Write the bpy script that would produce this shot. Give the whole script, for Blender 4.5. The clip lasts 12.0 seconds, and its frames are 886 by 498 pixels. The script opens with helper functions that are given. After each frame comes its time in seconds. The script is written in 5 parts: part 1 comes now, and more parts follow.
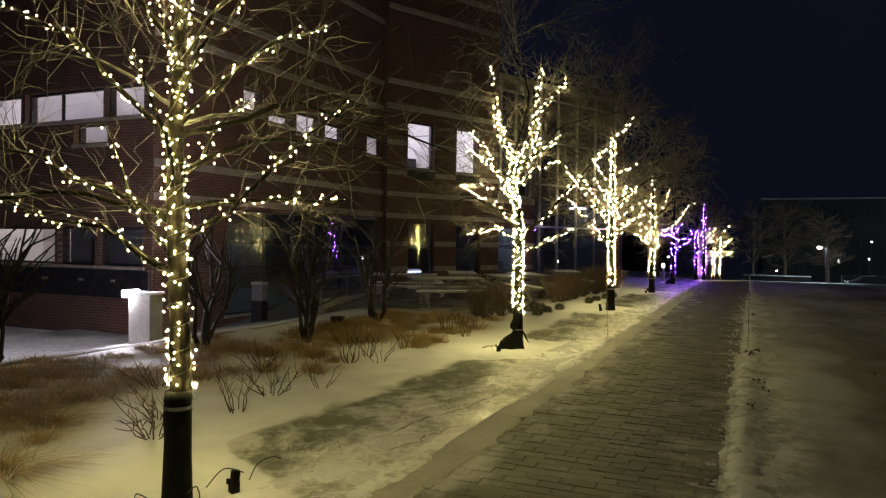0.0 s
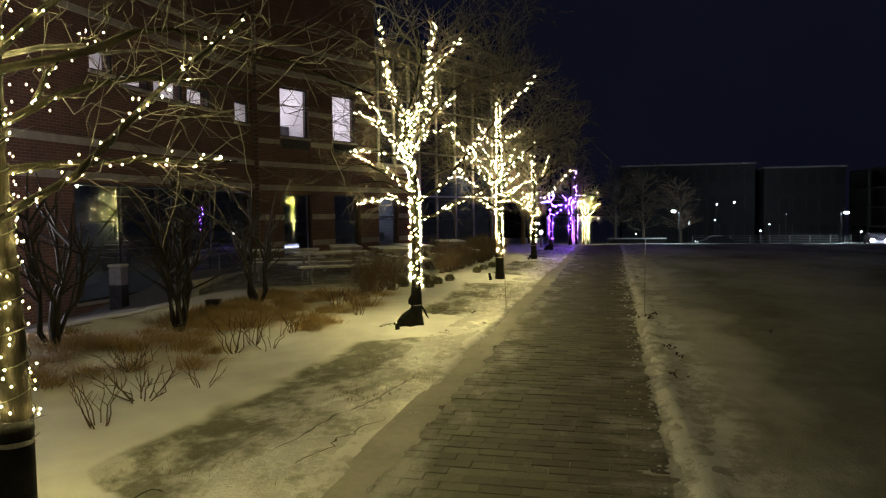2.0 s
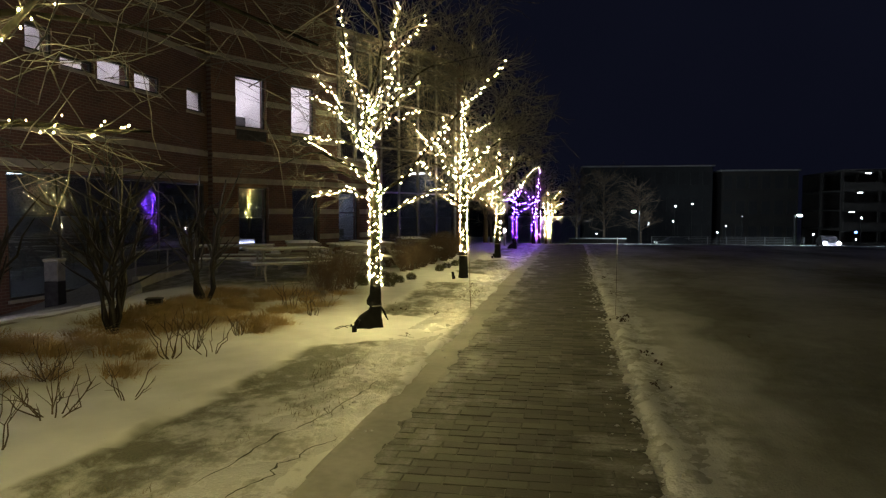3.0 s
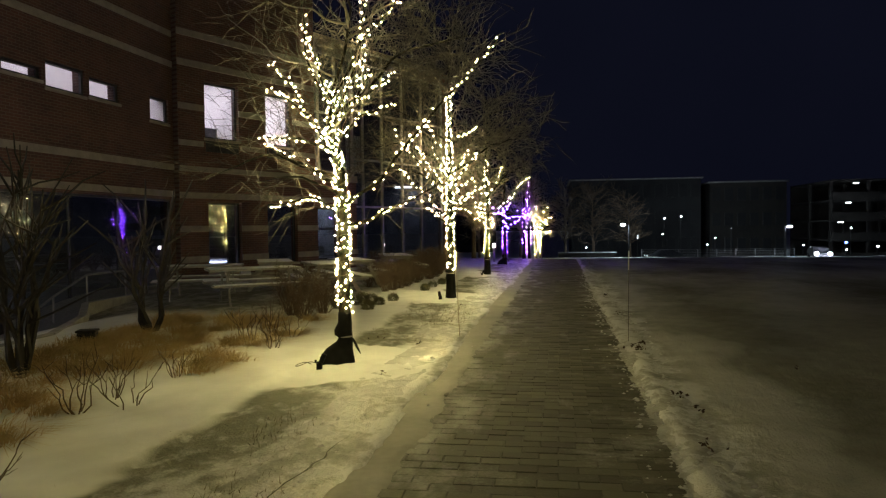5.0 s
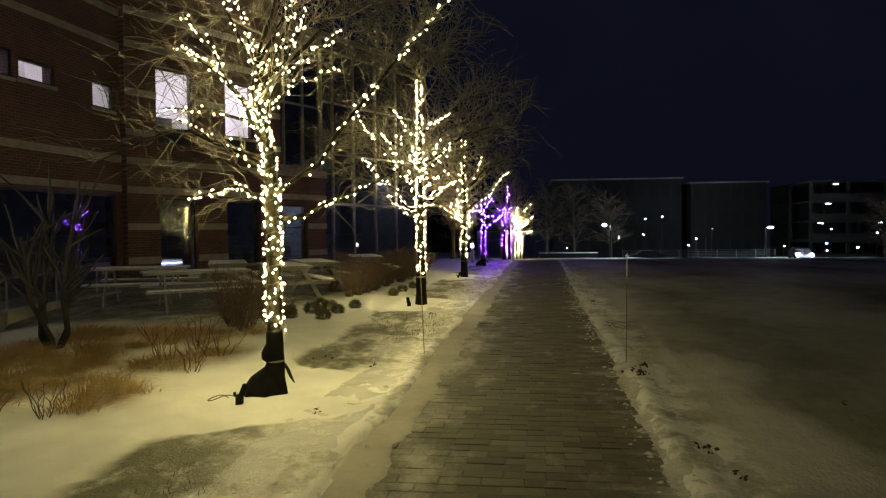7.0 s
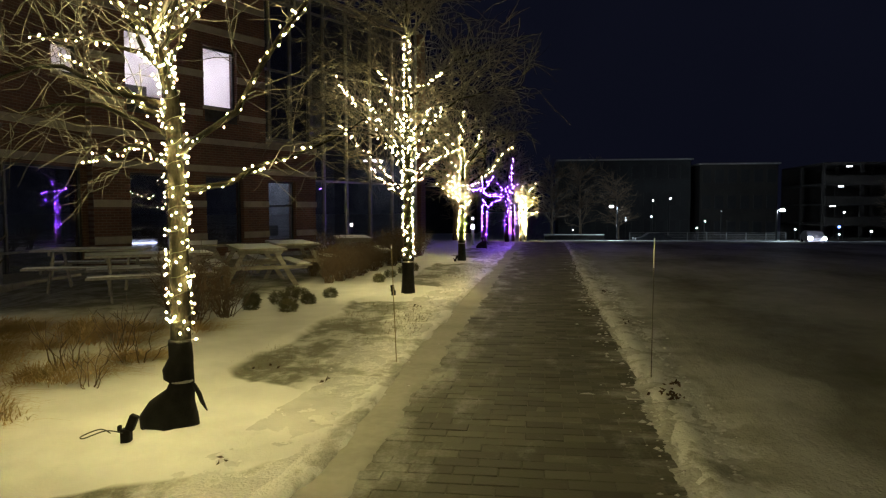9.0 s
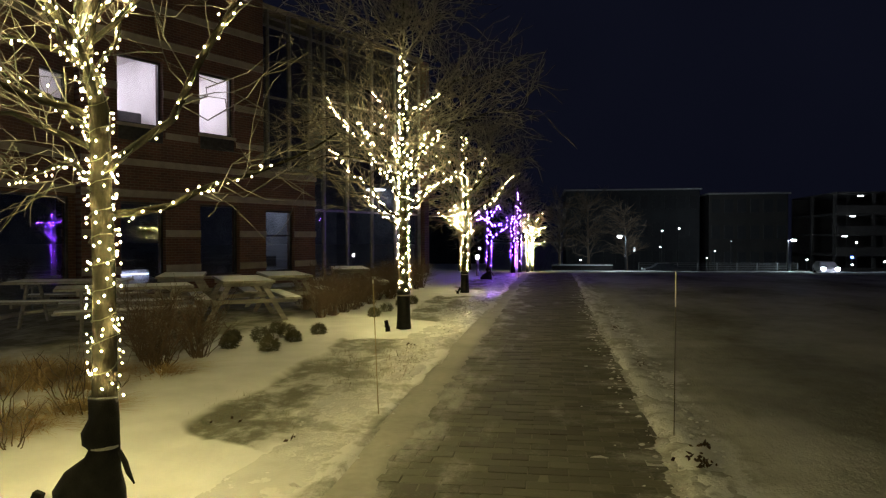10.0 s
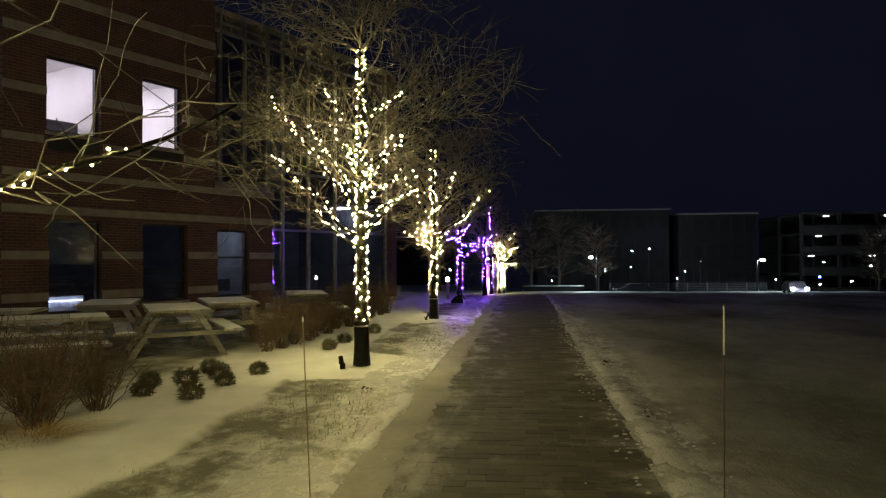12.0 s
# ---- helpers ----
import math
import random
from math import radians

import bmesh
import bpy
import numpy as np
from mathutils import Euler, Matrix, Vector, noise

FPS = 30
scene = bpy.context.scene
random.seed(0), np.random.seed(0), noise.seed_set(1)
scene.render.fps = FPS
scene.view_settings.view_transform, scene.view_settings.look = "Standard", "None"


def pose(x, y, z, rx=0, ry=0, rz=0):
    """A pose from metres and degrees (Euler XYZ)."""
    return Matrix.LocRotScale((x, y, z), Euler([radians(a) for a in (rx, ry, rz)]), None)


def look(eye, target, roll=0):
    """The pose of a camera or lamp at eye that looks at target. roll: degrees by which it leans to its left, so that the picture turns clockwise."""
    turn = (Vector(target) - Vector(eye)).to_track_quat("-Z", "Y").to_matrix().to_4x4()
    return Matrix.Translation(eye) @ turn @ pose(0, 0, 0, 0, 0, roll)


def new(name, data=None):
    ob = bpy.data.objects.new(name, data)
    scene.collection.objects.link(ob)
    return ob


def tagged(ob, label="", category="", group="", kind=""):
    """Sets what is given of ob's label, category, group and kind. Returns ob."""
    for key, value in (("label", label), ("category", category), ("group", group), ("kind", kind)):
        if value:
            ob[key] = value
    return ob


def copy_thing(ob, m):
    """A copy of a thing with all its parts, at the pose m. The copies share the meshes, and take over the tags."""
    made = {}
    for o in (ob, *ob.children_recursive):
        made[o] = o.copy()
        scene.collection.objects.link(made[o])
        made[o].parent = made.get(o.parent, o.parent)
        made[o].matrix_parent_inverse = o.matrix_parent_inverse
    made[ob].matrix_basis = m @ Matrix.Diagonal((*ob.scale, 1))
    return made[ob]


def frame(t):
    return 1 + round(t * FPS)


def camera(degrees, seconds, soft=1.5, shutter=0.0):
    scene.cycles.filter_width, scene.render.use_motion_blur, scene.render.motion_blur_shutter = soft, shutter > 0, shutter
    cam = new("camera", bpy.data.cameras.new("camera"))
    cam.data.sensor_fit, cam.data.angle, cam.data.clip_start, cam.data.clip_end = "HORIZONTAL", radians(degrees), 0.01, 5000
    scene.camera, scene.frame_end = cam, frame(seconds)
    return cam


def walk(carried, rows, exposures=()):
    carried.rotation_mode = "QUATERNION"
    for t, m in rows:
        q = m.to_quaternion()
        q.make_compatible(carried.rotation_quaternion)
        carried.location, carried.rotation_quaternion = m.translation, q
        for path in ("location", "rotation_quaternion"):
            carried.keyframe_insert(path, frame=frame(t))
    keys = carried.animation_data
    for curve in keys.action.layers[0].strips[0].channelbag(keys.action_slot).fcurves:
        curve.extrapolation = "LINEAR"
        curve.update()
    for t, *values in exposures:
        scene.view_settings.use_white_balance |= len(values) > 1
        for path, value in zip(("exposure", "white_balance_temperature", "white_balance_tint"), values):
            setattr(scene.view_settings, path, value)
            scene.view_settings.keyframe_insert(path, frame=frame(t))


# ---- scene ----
cam = camera(65.8, 12.0, soft=1.25)
PATH = [
    (0, (0.124, 1.748, 1.662), (-0.666, 3.585, 1.643), 0.8),
    (0.5, (0.044, 1.842, 1.642), (-0.711, 3.693, 1.591), 0.7),
    (1, (-0.067, 2.054, 1.635), (-0.789, 3.917, 1.548), 0.7),
    (1.5, (-0.238, 2.244, 1.623), (-0.875, 4.137, 1.512), 0.6),
    (2, (-0.436, 2.412, 1.64), (-0.875, 4.361, 1.538), -0.7),
    (2.5, (-0.529, 2.743, 1.59), (-0.893, 4.706, 1.469), -0.2),
    (3, (-0.582, 3.065, 1.589), (-0.911, 5.034, 1.481), 0.1),
    (5, (-0.76, 4.549, 1.531), (-1.055, 6.526, 1.47), -0.7),
    (5.5, (-0.73, 4.967, 1.512), (-1.022, 6.945, 1.447), -0.9),
    (6, (-0.772, 5.367, 1.487), (-1.045, 7.347, 1.416), -1.0),
    (6.5, (-0.806, 5.74, 1.487), (-1.057, 7.723, 1.418), -0.7),
    (7, (-0.769, 6.131, 1.5), (-1.009, 8.115, 1.438), -0.5),
    (7.2, (-0.766, 6.303, 1.497), (-1.013, 8.287, 1.44), -0.4),
    (9, (-0.71, 7.782, 1.457), (-0.965, 9.762, 1.339), -0.1),
    (9.5, (-0.629, 8.181, 1.48), (-0.911, 10.16, 1.408), 0.4),
    (10, (-0.659, 8.583, 1.448), (-0.937, 10.564, 1.418), -0.1),
    (10.5, (-0.657, 8.913, 1.458), (-0.922, 10.895, 1.432), 0.2),
    (11, (-0.679, 9.288, 1.468), (-0.957, 11.268, 1.441), 0.3),
    (11.5, (-0.721, 9.624, 1.458), (-0.944, 11.611, 1.456), -0.6),
    (12, (-0.778, 10.043, 1.452), (-0.97, 12.034, 1.483), -0.3),
]
walk(cam, [(t, look(eye, target, roll)) for t, eye, target, roll in PATH])
EXPOSURE = 0.48
scene.view_settings.exposure = EXPOSURE

# ---------------------------------------------------------------- night sky
world = bpy.data.worlds.new("night_sky")
scene.world = world
world.use_nodes = True
wn, wl = world.node_tree.nodes, world.node_tree.links
wn.clear()
w_out, w_bg = wn.new("ShaderNodeOutputWorld"), wn.new("ShaderNodeBackground")
w_co, w_no, w_rp = wn.new("ShaderNodeTexCoord"), wn.new("ShaderNodeTexNoise"), wn.new("ShaderNodeValToRGB")
w_no.inputs["Scale"].default_value = 1.6
w_no.inputs["Detail"].default_value = 3.0
w_rp.color_ramp.elements[0].position, w_rp.color_ramp.elements[0].color = 0.3, (0.0022, 0.0026, 0.0062, 1)
w_rp.color_ramp.elements[1].position, w_rp.color_ramp.elements[1].color = 0.75, (0.0036, 0.0042, 0.0094, 1)
wl.new(w_co.outputs["Generated"], w_no.inputs["Vector"])
wl.new(w_no.outputs["Fac"], w_rp.inputs["Fac"])
wl.new(w_rp.outputs["Color"], w_bg.inputs["Color"])
wl.new(w_bg.outputs["Background"], w_out.inputs["Surface"])
w_bg.inputs["Strength"].default_value = 0.85


# ---------------------------------------------------------------- materials
def material(name):
    m = bpy.data.materials.new(name)
    m.use_nodes = True
    nt = m.node_tree
    return m, nt.nodes, nt.links, nt.nodes["Principled BSDF"]


def ramp(nodes, stops):
    r = nodes.new("ShaderNodeValToRGB")
    el = r.color_ramp.elements
    while len(el) < len(stops):
        el.new(0.5)
    for e, (p, c) in zip(el, stops):
        e.position, e.color = p, (*c, 1)
    return r


def rough_mat(name, a, b, scale=8.0, rough=0.8, bump=0.3, dist=0.01, metal=0.0, fine=None, vary=0.0, stretch=(1, 1, 1), gloss=0.5):
    """Two-scale mottled surface between the colours a and b."""
    m, n, l, p = material(name)
    co, mp = n.new("ShaderNodeTexCoord"), n.new("ShaderNodeMapping")
    mp.inputs["Scale"].default_value = stretch
    l.new(co.outputs["Object"], mp.inputs["Vector"])
    big, small, add = n.new("ShaderNodeTexNoise"), n.new("ShaderNodeTexNoise"), n.new("ShaderNodeMath")
    big.inputs["Scale"].default_value, big.inputs["Detail"].default_value = scale, 4
    small.inputs["Scale"].default_value, small.inputs["Detail"].default_value = fine or scale * 9, 3
    l.new(mp.outputs["Vector"], big.inputs["Vector"])
    l.new(mp.outputs["Vector"], small.inputs["Vector"])
    add.operation = "MULTIPLY_ADD"
    add.inputs[1].default_value = 0.45
    l.new(small.outputs["Fac"], add.inputs[0])
    l.new(big.outputs["Fac"], add.inputs[2])
    fac = add
    if vary:
        ob, mv = n.new("ShaderNodeObjectInfo"), n.new("ShaderNodeMath")
        mv.operation = "MULTIPLY_ADD"
        mv.inputs[1].default_value = vary
        l.new(ob.outputs["Random"], mv.inputs[0])
        l.new(add.outputs[0], mv.inputs[2])
        fac = mv
    r = ramp(n, [(0.5, a), (0.95 + vary * 0.6, b)])
    l.new(fac.outputs[0], r.inputs["Fac"])
    l.new(r.outputs["Color"], p.inputs["Base Color"])
    p.inputs["Roughness"].default_value = rough
    p.inputs["Specular IOR Level"].default_value = gloss
    p.inputs["Metallic"].default_value = metal
    if bump:
        bp = n.new("ShaderNodeBump")
        bp.inputs["Strength"].default_value, bp.inputs["Distance"].default_value = bump, dist
        l.new(add.outputs[0], bp.inputs["Height"])
        l.new(bp.outputs["Normal"], p.inputs["Normal"])
    return m


def glow_mat(name, colour, strength):
    m, n, l, p = material(name)
    n.remove(p)
    e = n.new("ShaderNodeEmission")
    e.inputs["Color"].default_value, e.inputs["Strength"].default_value = (*colour, 1), strength
    l.new(e.outputs[0], n["Material Output"].inputs["Surface"])
    return m


def glass_mat(name, tint, gloss=0.02, floor=0.06):
    """Window glass: clear, with a Fresnel reflection."""
    m, n, l, p = material(name)
    n.remove(p)
    tr, gl, mx, fr = n.new("ShaderNodeBsdfTransparent"), n.new("ShaderNodeBsdfGlossy"), n.new("ShaderNodeMixShader"), n.new("ShaderNodeLayerWeight")
    tr.inputs["Color"].default_value = (*tint, 1)
    gl.inputs["Roughness"].default_value = gloss
    fr.inputs["Blend"].default_value = 0.5
    pw = n.new("ShaderNodeMath")
    pw.operation = "POWER"
    pw.inputs[1].default_value = 4.0
    l.new(fr.outputs["Facing"], pw.inputs[0])
    ad = n.new("ShaderNodeMath")
    ad.operation = "MULTIPLY_ADD"
    ad.inputs[1].default_value, ad.inputs[2].default_value = 0.9, floor
    l.new(pw.outputs[0], ad.inputs[0])
    l.new(ad.outputs[0], mx.inputs["Fac"])
    l.new(tr.outputs[0], mx.inputs[1])
    l.new(gl.outputs[0], mx.inputs[2])
    l.new(mx.outputs[0], n["Material Output"].inputs["Surface"])
    return m


def brick_mat(name):
    m, n, l, p = material(name)
    co, mp, br = n.new("ShaderNodeTexCoord"), n.new("ShaderNodeMapping"), n.new("ShaderNodeTexBrick")
    mp.inputs["Rotation"].default_value = (radians(90), 0, 0)
    l.new(co.outputs["Object"], mp.inputs["Vector"])
    l.new(mp.outputs["Vector"], br.inputs["Vector"])
    br.inputs["Color1"].default_value, br.inputs["Color2"].default_value = (0.096, 0.043, 0.030, 1), (0.066, 0.032, 0.023, 1)
    br.inputs["Mortar"].default_value = (0.13, 0.1, 0.085, 1)
    br.inputs["Scale"].default_value = 1.0
    br.inputs["Brick Width"].default_value, br.inputs["Row Height"].default_value = 0.21, 0.07
    br.inputs["Mortar Size"].default_value = 0.006
    no, mx = n.new("ShaderNodeTexNoise"), n.new("ShaderNodeMix")
    no.inputs["Scale"].default_value, no.inputs["Detail"].default_value = 1.3, 5
    l.new(co.outputs["Object"], no.inputs["Vector"])
    mx.data_type, mx.blend_type = "RGBA", "MULTIPLY"
    mx.inputs[0].default_value = 0.55
    l.new(br.outputs["Color"], mx.inputs[6])
    rr = ramp(n, [(0.3, (0.45, 0.42, 0.4)), (0.7, (1.15, 1.1, 1.05))])
    l.new(no.outputs["Fac"], rr.inputs["Fac"])
    l.new(rr.outputs["Color"], mx.inputs[7])
    l.new(mx.outputs[2], p.inputs["Base Color"])
    bp = n.new("ShaderNodeBump")
    bp.inputs["Strength"].default_value, bp.inputs["Distance"].default_value = 0.6, 0.008
    bp.invert = True
    l.new(br.outputs["Fac"], bp.inputs["Height"])
    l.new(bp.outputs["Normal"], p.inputs["Normal"])
    p.inputs["Roughness"].default_value = 0.85
    return m


def ground_mat():
    """Snow over frozen turf: deep in the planting bed, wind-scoured on the verge and thin on the lawn."""
    m, n, l, p = material("snowy_ground")
    geo, sep = n.new("ShaderNodeNewGeometry"), n.new("ShaderNodeSeparateXYZ")
    l.new(geo.outputs["Position"], sep.inputs[0])

    def math_node(op, a, b=None, c=None, clamp=False):
        q = n.new("ShaderNodeMath")
        q.operation, q.use_clamp = op, clamp
        for i, v in enumerate((a, b, c)):
            if v is None:
                continue
            if hasattr(v, "is_output"):
                l.new(v, q.inputs[i])
            else:
                q.inputs[i].default_value = v
        return q.outputs[0]

    def noise_node(scale, detail=4.0, stretch=(1, 1, 1), rough=0.55):
        mp, q = n.new("ShaderNodeMapping"), n.new("ShaderNodeTexNoise")
        mp.inputs["Scale"].default_value = stretch
        q.inputs["Scale"].default_value, q.inputs["Detail"].default_value, q.inputs["Roughness"].default_value = scale, detail, rough
        l.new(geo.outputs["Position"], mp.inputs["Vector"])
        l.new(mp.outputs["Vector"], q.inputs["Vector"])
        return q.outputs["Fac"]

    def smooth(v, lo, hi):
        q = n.new("ShaderNodeMapRange")
        q.interpolation_type = "SMOOTHSTEP"
        q.inputs["From Min"].default_value, q.inputs["From Max"].default_value = lo, hi
        l.new(v, q.inputs["Value"])
        return q.outputs[0]

    x, y = sep.outputs[0], sep.outputs[1]
    drift = math_node("MULTIPLY", math_node("MAXIMUM", math_node("SUBTRACT", y, 13.0), -11.0), 0.022)
    xd = math_node("SUBTRACT", x, drift)
    edge = noise_node(0.55, 4)
    xw = math_node("ADD", xd, math_node("MULTIPLY", math_node("SUBTRACT", edge, 0.5), 0.9))
    row = math_node("COSINE", math_node("MULTIPLY", math_node("SUBTRACT", y, 12.0), 2 * math.pi / 7.28))
    near_tree = math_node("MULTIPLY", smooth(row, 0.35, 1.0), 1.35)
    bed = math_node("SUBTRACT", 1.0, smooth(math_node("SUBTRACT", xw, near_tree), -3.42, -3.24))   # deep snow, wider at each tree
    lawn = smooth(xw, 0.45, 1.0)                                        # far side lawn
    mottle = math_node("ADD", math_node("MULTIPLY", noise_node(1.5, 6, (1, 0.7, 1), 0.65), 0.6), math_node("MULTIPLY", noise_node(5.0, 6, (1, 0.8, 1), 0.68), 0.45))
    kerb = math_node("MULTIPLY", smooth(xw, -2.75, -2.35), math_node("SUBTRACT", 1.0, lawn))
    scour = math_node("MULTIPLY_ADD", smooth(mottle, 0.47, 0.64), 0.66, 0.08)
    verge = math_node("ADD", scour, math_node("MULTIPLY", kerb, math_node("MULTIPLY_ADD", smooth(mottle, 0.40, 0.58), 0.62, 0.22)), clamp=True)
    thin = noise_node(0.35, 5, (1.0, 0.5, 1))
    # thin snow, made paler with distance to paint in haze over the far lawn
    lawn_snow_haze = math_node("MULTIPLY", smooth(math_node("ADD", math_node("MULTIPLY", thin, 0.7), math_node("MULTIPLY", mottle, 0.3)), 0.32, 0.64), math_node("MULTIPLY_ADD", smooth(y, 9.0, 35.0), 0.62, 0.32))
    near_ridge = math_node("MULTIPLY", math_node("SUBTRACT", 1.0, smooth(math_node("MULTIPLY_ADD", math_node("SUBTRACT", thin, 0.5), 4.5, xw), 0.75, 1.7)), 0.6)
    lawn_all = math_node("MAXIMUM", lawn_snow_haze, near_ridge)
    cover = math_node("ADD", math_node("MULTIPLY", verge, math_node("SUBTRACT", 1.0, lawn)), math_node("MULTIPLY", lawn_all, lawn))
    cover = math_node("MAXIMUM", cover, bed)
    # less snow cover, so darker ground, round the tables
    table_dark = math_node("MULTIPLY", math_node("SUBTRACT", 1.0, smooth(xw, -5.35, -4.95)), math_node("MULTIPLY", smooth(y, 15.2, 16.8), math_node("SUBTRACT", 1.0, smooth(y, 34.0, 38.0))))
    cover = math_node("MULTIPLY", cover, math_node("SUBTRACT", 1.0, math_node("MULTIPLY", table_dark, math_node("MULTIPLY_ADD", smooth(mottle, 0.45, 0.65), -0.45, 0.92))))
    far_bank = smooth(y, 86.0, 90.0)
    cover = math_node("MAXIMUM", cover, math_node("MULTIPLY", far_bank, 0.7))
    grain = noise_node(60.0, 3)
    snow = ramp(n, [(0.35, (0.70, 0.71, 0.73)), (0.7, (0.84, 0.85, 0.87))])
    l.new(noise_node(2.0, 5), snow.inputs["Fac"])
    turf = ramp(n, [(0.35, (0.06, 0.063, 0.035)), (0.7, (0.16, 0.158, 0.095))])
    l.new(math_node("ADD", math_node("MULTIPLY", grain, 0.6), math_node("MULTIPLY", noise_node(4.0, 4), 0.4)), turf.inputs["Fac"])
    mx = n.new("ShaderNodeMix")
    mx.data_type = "RGBA"
    l.new(cover, mx.inputs[0])
    l.new(turf.outputs["Color"], mx.inputs[6])
    l.new(snow.outputs["Color"], mx.inputs[7])
    l.new(mx.outputs[2], p.inputs["Base Color"])
    ice = math_node("MULTIPLY", math_node("MULTIPLY", smooth(xw, -2.85, -2.5), math_node("SUBTRACT", 1.0, smooth(xw, -2.05, -1.85))), smooth(mottle, 0.42, 0.56))
    l.new(math_node("MULTIPLY_ADD", ice, -0.42, 0.64), p.inputs["Roughness"])   # glazed crust beside the path
    h = math_node("ADD", math_node("MULTIPLY", mottle, 1.0), math_node("MULTIPLY", grain, 0.16))
    bp = n.new("ShaderNodeBump")
    bp.inputs["Distance"].default_value = 0.085
    l.new(math_node("SUBTRACT", 0.75, math_node("MULTIPLY", bed, 0.6)), bp.inputs["Strength"])
    l.new(h, bp.inputs["Height"])
    l.new(bp.outputs["Normal"], p.inputs["Normal"])
    return m


def paver_mat(name, tones):
    """Concrete pavers with wind-blown snow caught on them, thicker toward the verge."""
    m, n, l, p = material(name)
    geo, sep, info = n.new("ShaderNodeNewGeometry"), n.new("ShaderNodeSeparateXYZ"), n.new("ShaderNodeObjectInfo")
    l.new(geo.outputs["Position"], sep.inputs[0])
    isl = n.new("ShaderNodeMath")
    isl.operation = "ADD"
    l.new(info.outputs["Random"], isl.inputs[0])
    l.new(geo.outputs["Random Per Island"], isl.inputs[1])
    fr = n.new("ShaderNodeMath")
    fr.operation = "FRACT"
    l.new(isl.outputs[0], fr.inputs[0])
    base = ramp(n, [(0.0, tones[0]), (0.5, tones[1]), (1.0, tones[2])])
    l.new(fr.outputs[0], base.inputs["Fac"])
    streak, mp, fine = n.new("ShaderNodeTexNoise"), n.new("ShaderNodeMapping"), n.new("ShaderNodeTexNoise")
    mp.inputs["Scale"].default_value = (2.6, 1.3, 1)
    streak.inputs["Scale"].default_value, streak.inputs["Detail"].default_value, streak.inputs["Roughness"].default_value = 1.0, 6, 0.62
    fine.inputs["Scale"].default_value, fine.inputs["Detail"].default_value = 45, 3
    l.new(geo.outputs["Position"], mp.inputs["Vector"])
    l.new(mp.outputs["Vector"], streak.inputs["Vector"])
    l.new(geo.outputs["Position"], fine.inputs["Vector"])
    side = n.new("ShaderNodeMapRange")
    side.interpolation_type = "SMOOTHSTEP"
    side.inputs["From Min"].default_value, side.inputs["From Max"].default_value = -1.75, -0.85
    side.inputs["To Min"].default_value, side.inputs["To Max"].default_value = 0.20, -0.04
    dr = n.new("ShaderNodeMath")   # the path drifts slowly to the right
    dr.operation = "SUBTRACT"
    dr.inputs[1].default_value = 13.0
    l.new(sep.outputs[1], dr.inputs[0])
    dm = n.new("ShaderNodeMath")
    dm.operation = "MAXIMUM"
    dm.inputs[1].default_value = -11.0
    l.new(dr.outputs[0], dm.inputs[0])
    dx = n.new("ShaderNodeMath")
    dx.operation = "MULTIPLY_ADD"
    dx.inputs[1].default_value = -0.022
    l.new(dm.outputs[0], dx.inputs[0])
    l.new(sep.outputs[0], dx.inputs[2])
    l.new(dx.outputs[0], side.inputs["Value"])
    # feathers of snow blown in from the ridge, long across the path
    mq, feather, rim = n.new("ShaderNodeMapping"), n.new("ShaderNodeTexNoise"), n.new("ShaderNodeMapRange")
    mq.inputs["Rotation"].default_value = (0, 0, 0.45)
    mq.inputs["Scale"].default_value = (0.9, 1.9, 1)
    feather.inputs["Scale"].default_value, feather.inputs["Detail"].default_value, feather.inputs["Roughness"].default_value = 1.3, 7, 0.68
    l.new(geo.outputs["Position"], mq.inputs["Vector"])
    l.new(mq.outputs["Vector"], feather.inputs["Vector"])
    rim.interpolation_type = "SMOOTHSTEP"
    rim.inputs["From Min"].default_value, rim.inputs["From Max"].default_value = -0.9, 0.3
    rim.inputs["To Min"].default_value, rim.inputs["To Max"].default_value = -0.10, 0.13
    l.new(dx.outputs[0], rim.inputs["Value"])
    right = n.new("ShaderNodeMath")
    l.new(feather.outputs["Fac"], right.inputs[0])
    l.new(rim.outputs[0], right.inputs[1])
    left = n.new("ShaderNodeMath")
    l.new(streak.outputs["Fac"], left.inputs[0])
    l.new(side.outputs[0], left.inputs[1])
    s1 = n.new("ShaderNodeMath")
    s1.operation = "MAXIMUM"
    l.new(left.outputs[0], s1.inputs[0])
    l.new(right.outputs[0], s1.inputs[1])
    s2 = n.new("ShaderNodeMath")
    s2.operation = "MULTIPLY_ADD"
    s2.inputs[1].default_value = 0.16
    l.new(fine.outputs["Fac"], s2.inputs[0])
    l.new(s1.outputs[0], s2.inputs[2])
    cov = n.new("ShaderNodeMapRange")
    cov.interpolation_type = "SMOOTHSTEP"
    cov.inputs["From Min"].default_value, cov.inputs["From Max"].default_value = 0.60, 0.94
    cov.inputs["To Max"].default_value = 0.55
    l.new(s2.outputs[0], cov.inputs["Value"])
    mx = n.new("ShaderNodeMix")
    mx.data_type = "RGBA"
    mx.inputs[7].default_value = (0.74, 0.75, 0.77, 1)
    l.new(cov.outputs[0], mx.inputs[0])
    l.new(base.outputs["Color"], mx.inputs[6])
    l.new(mx.outputs[2], p.inputs["Base Color"])
    p.inputs["Roughness"].default_value = 0.7
    bp = n.new("ShaderNodeBump")
    bp.inputs["Strength"].default_value, bp.inputs["Distance"].default_value = 0.5, 0.006
    l.new(fine.outputs["Fac"], bp.inputs["Height"])
    l.new(bp.outputs["Normal"], p.inputs["Normal"])
    return m


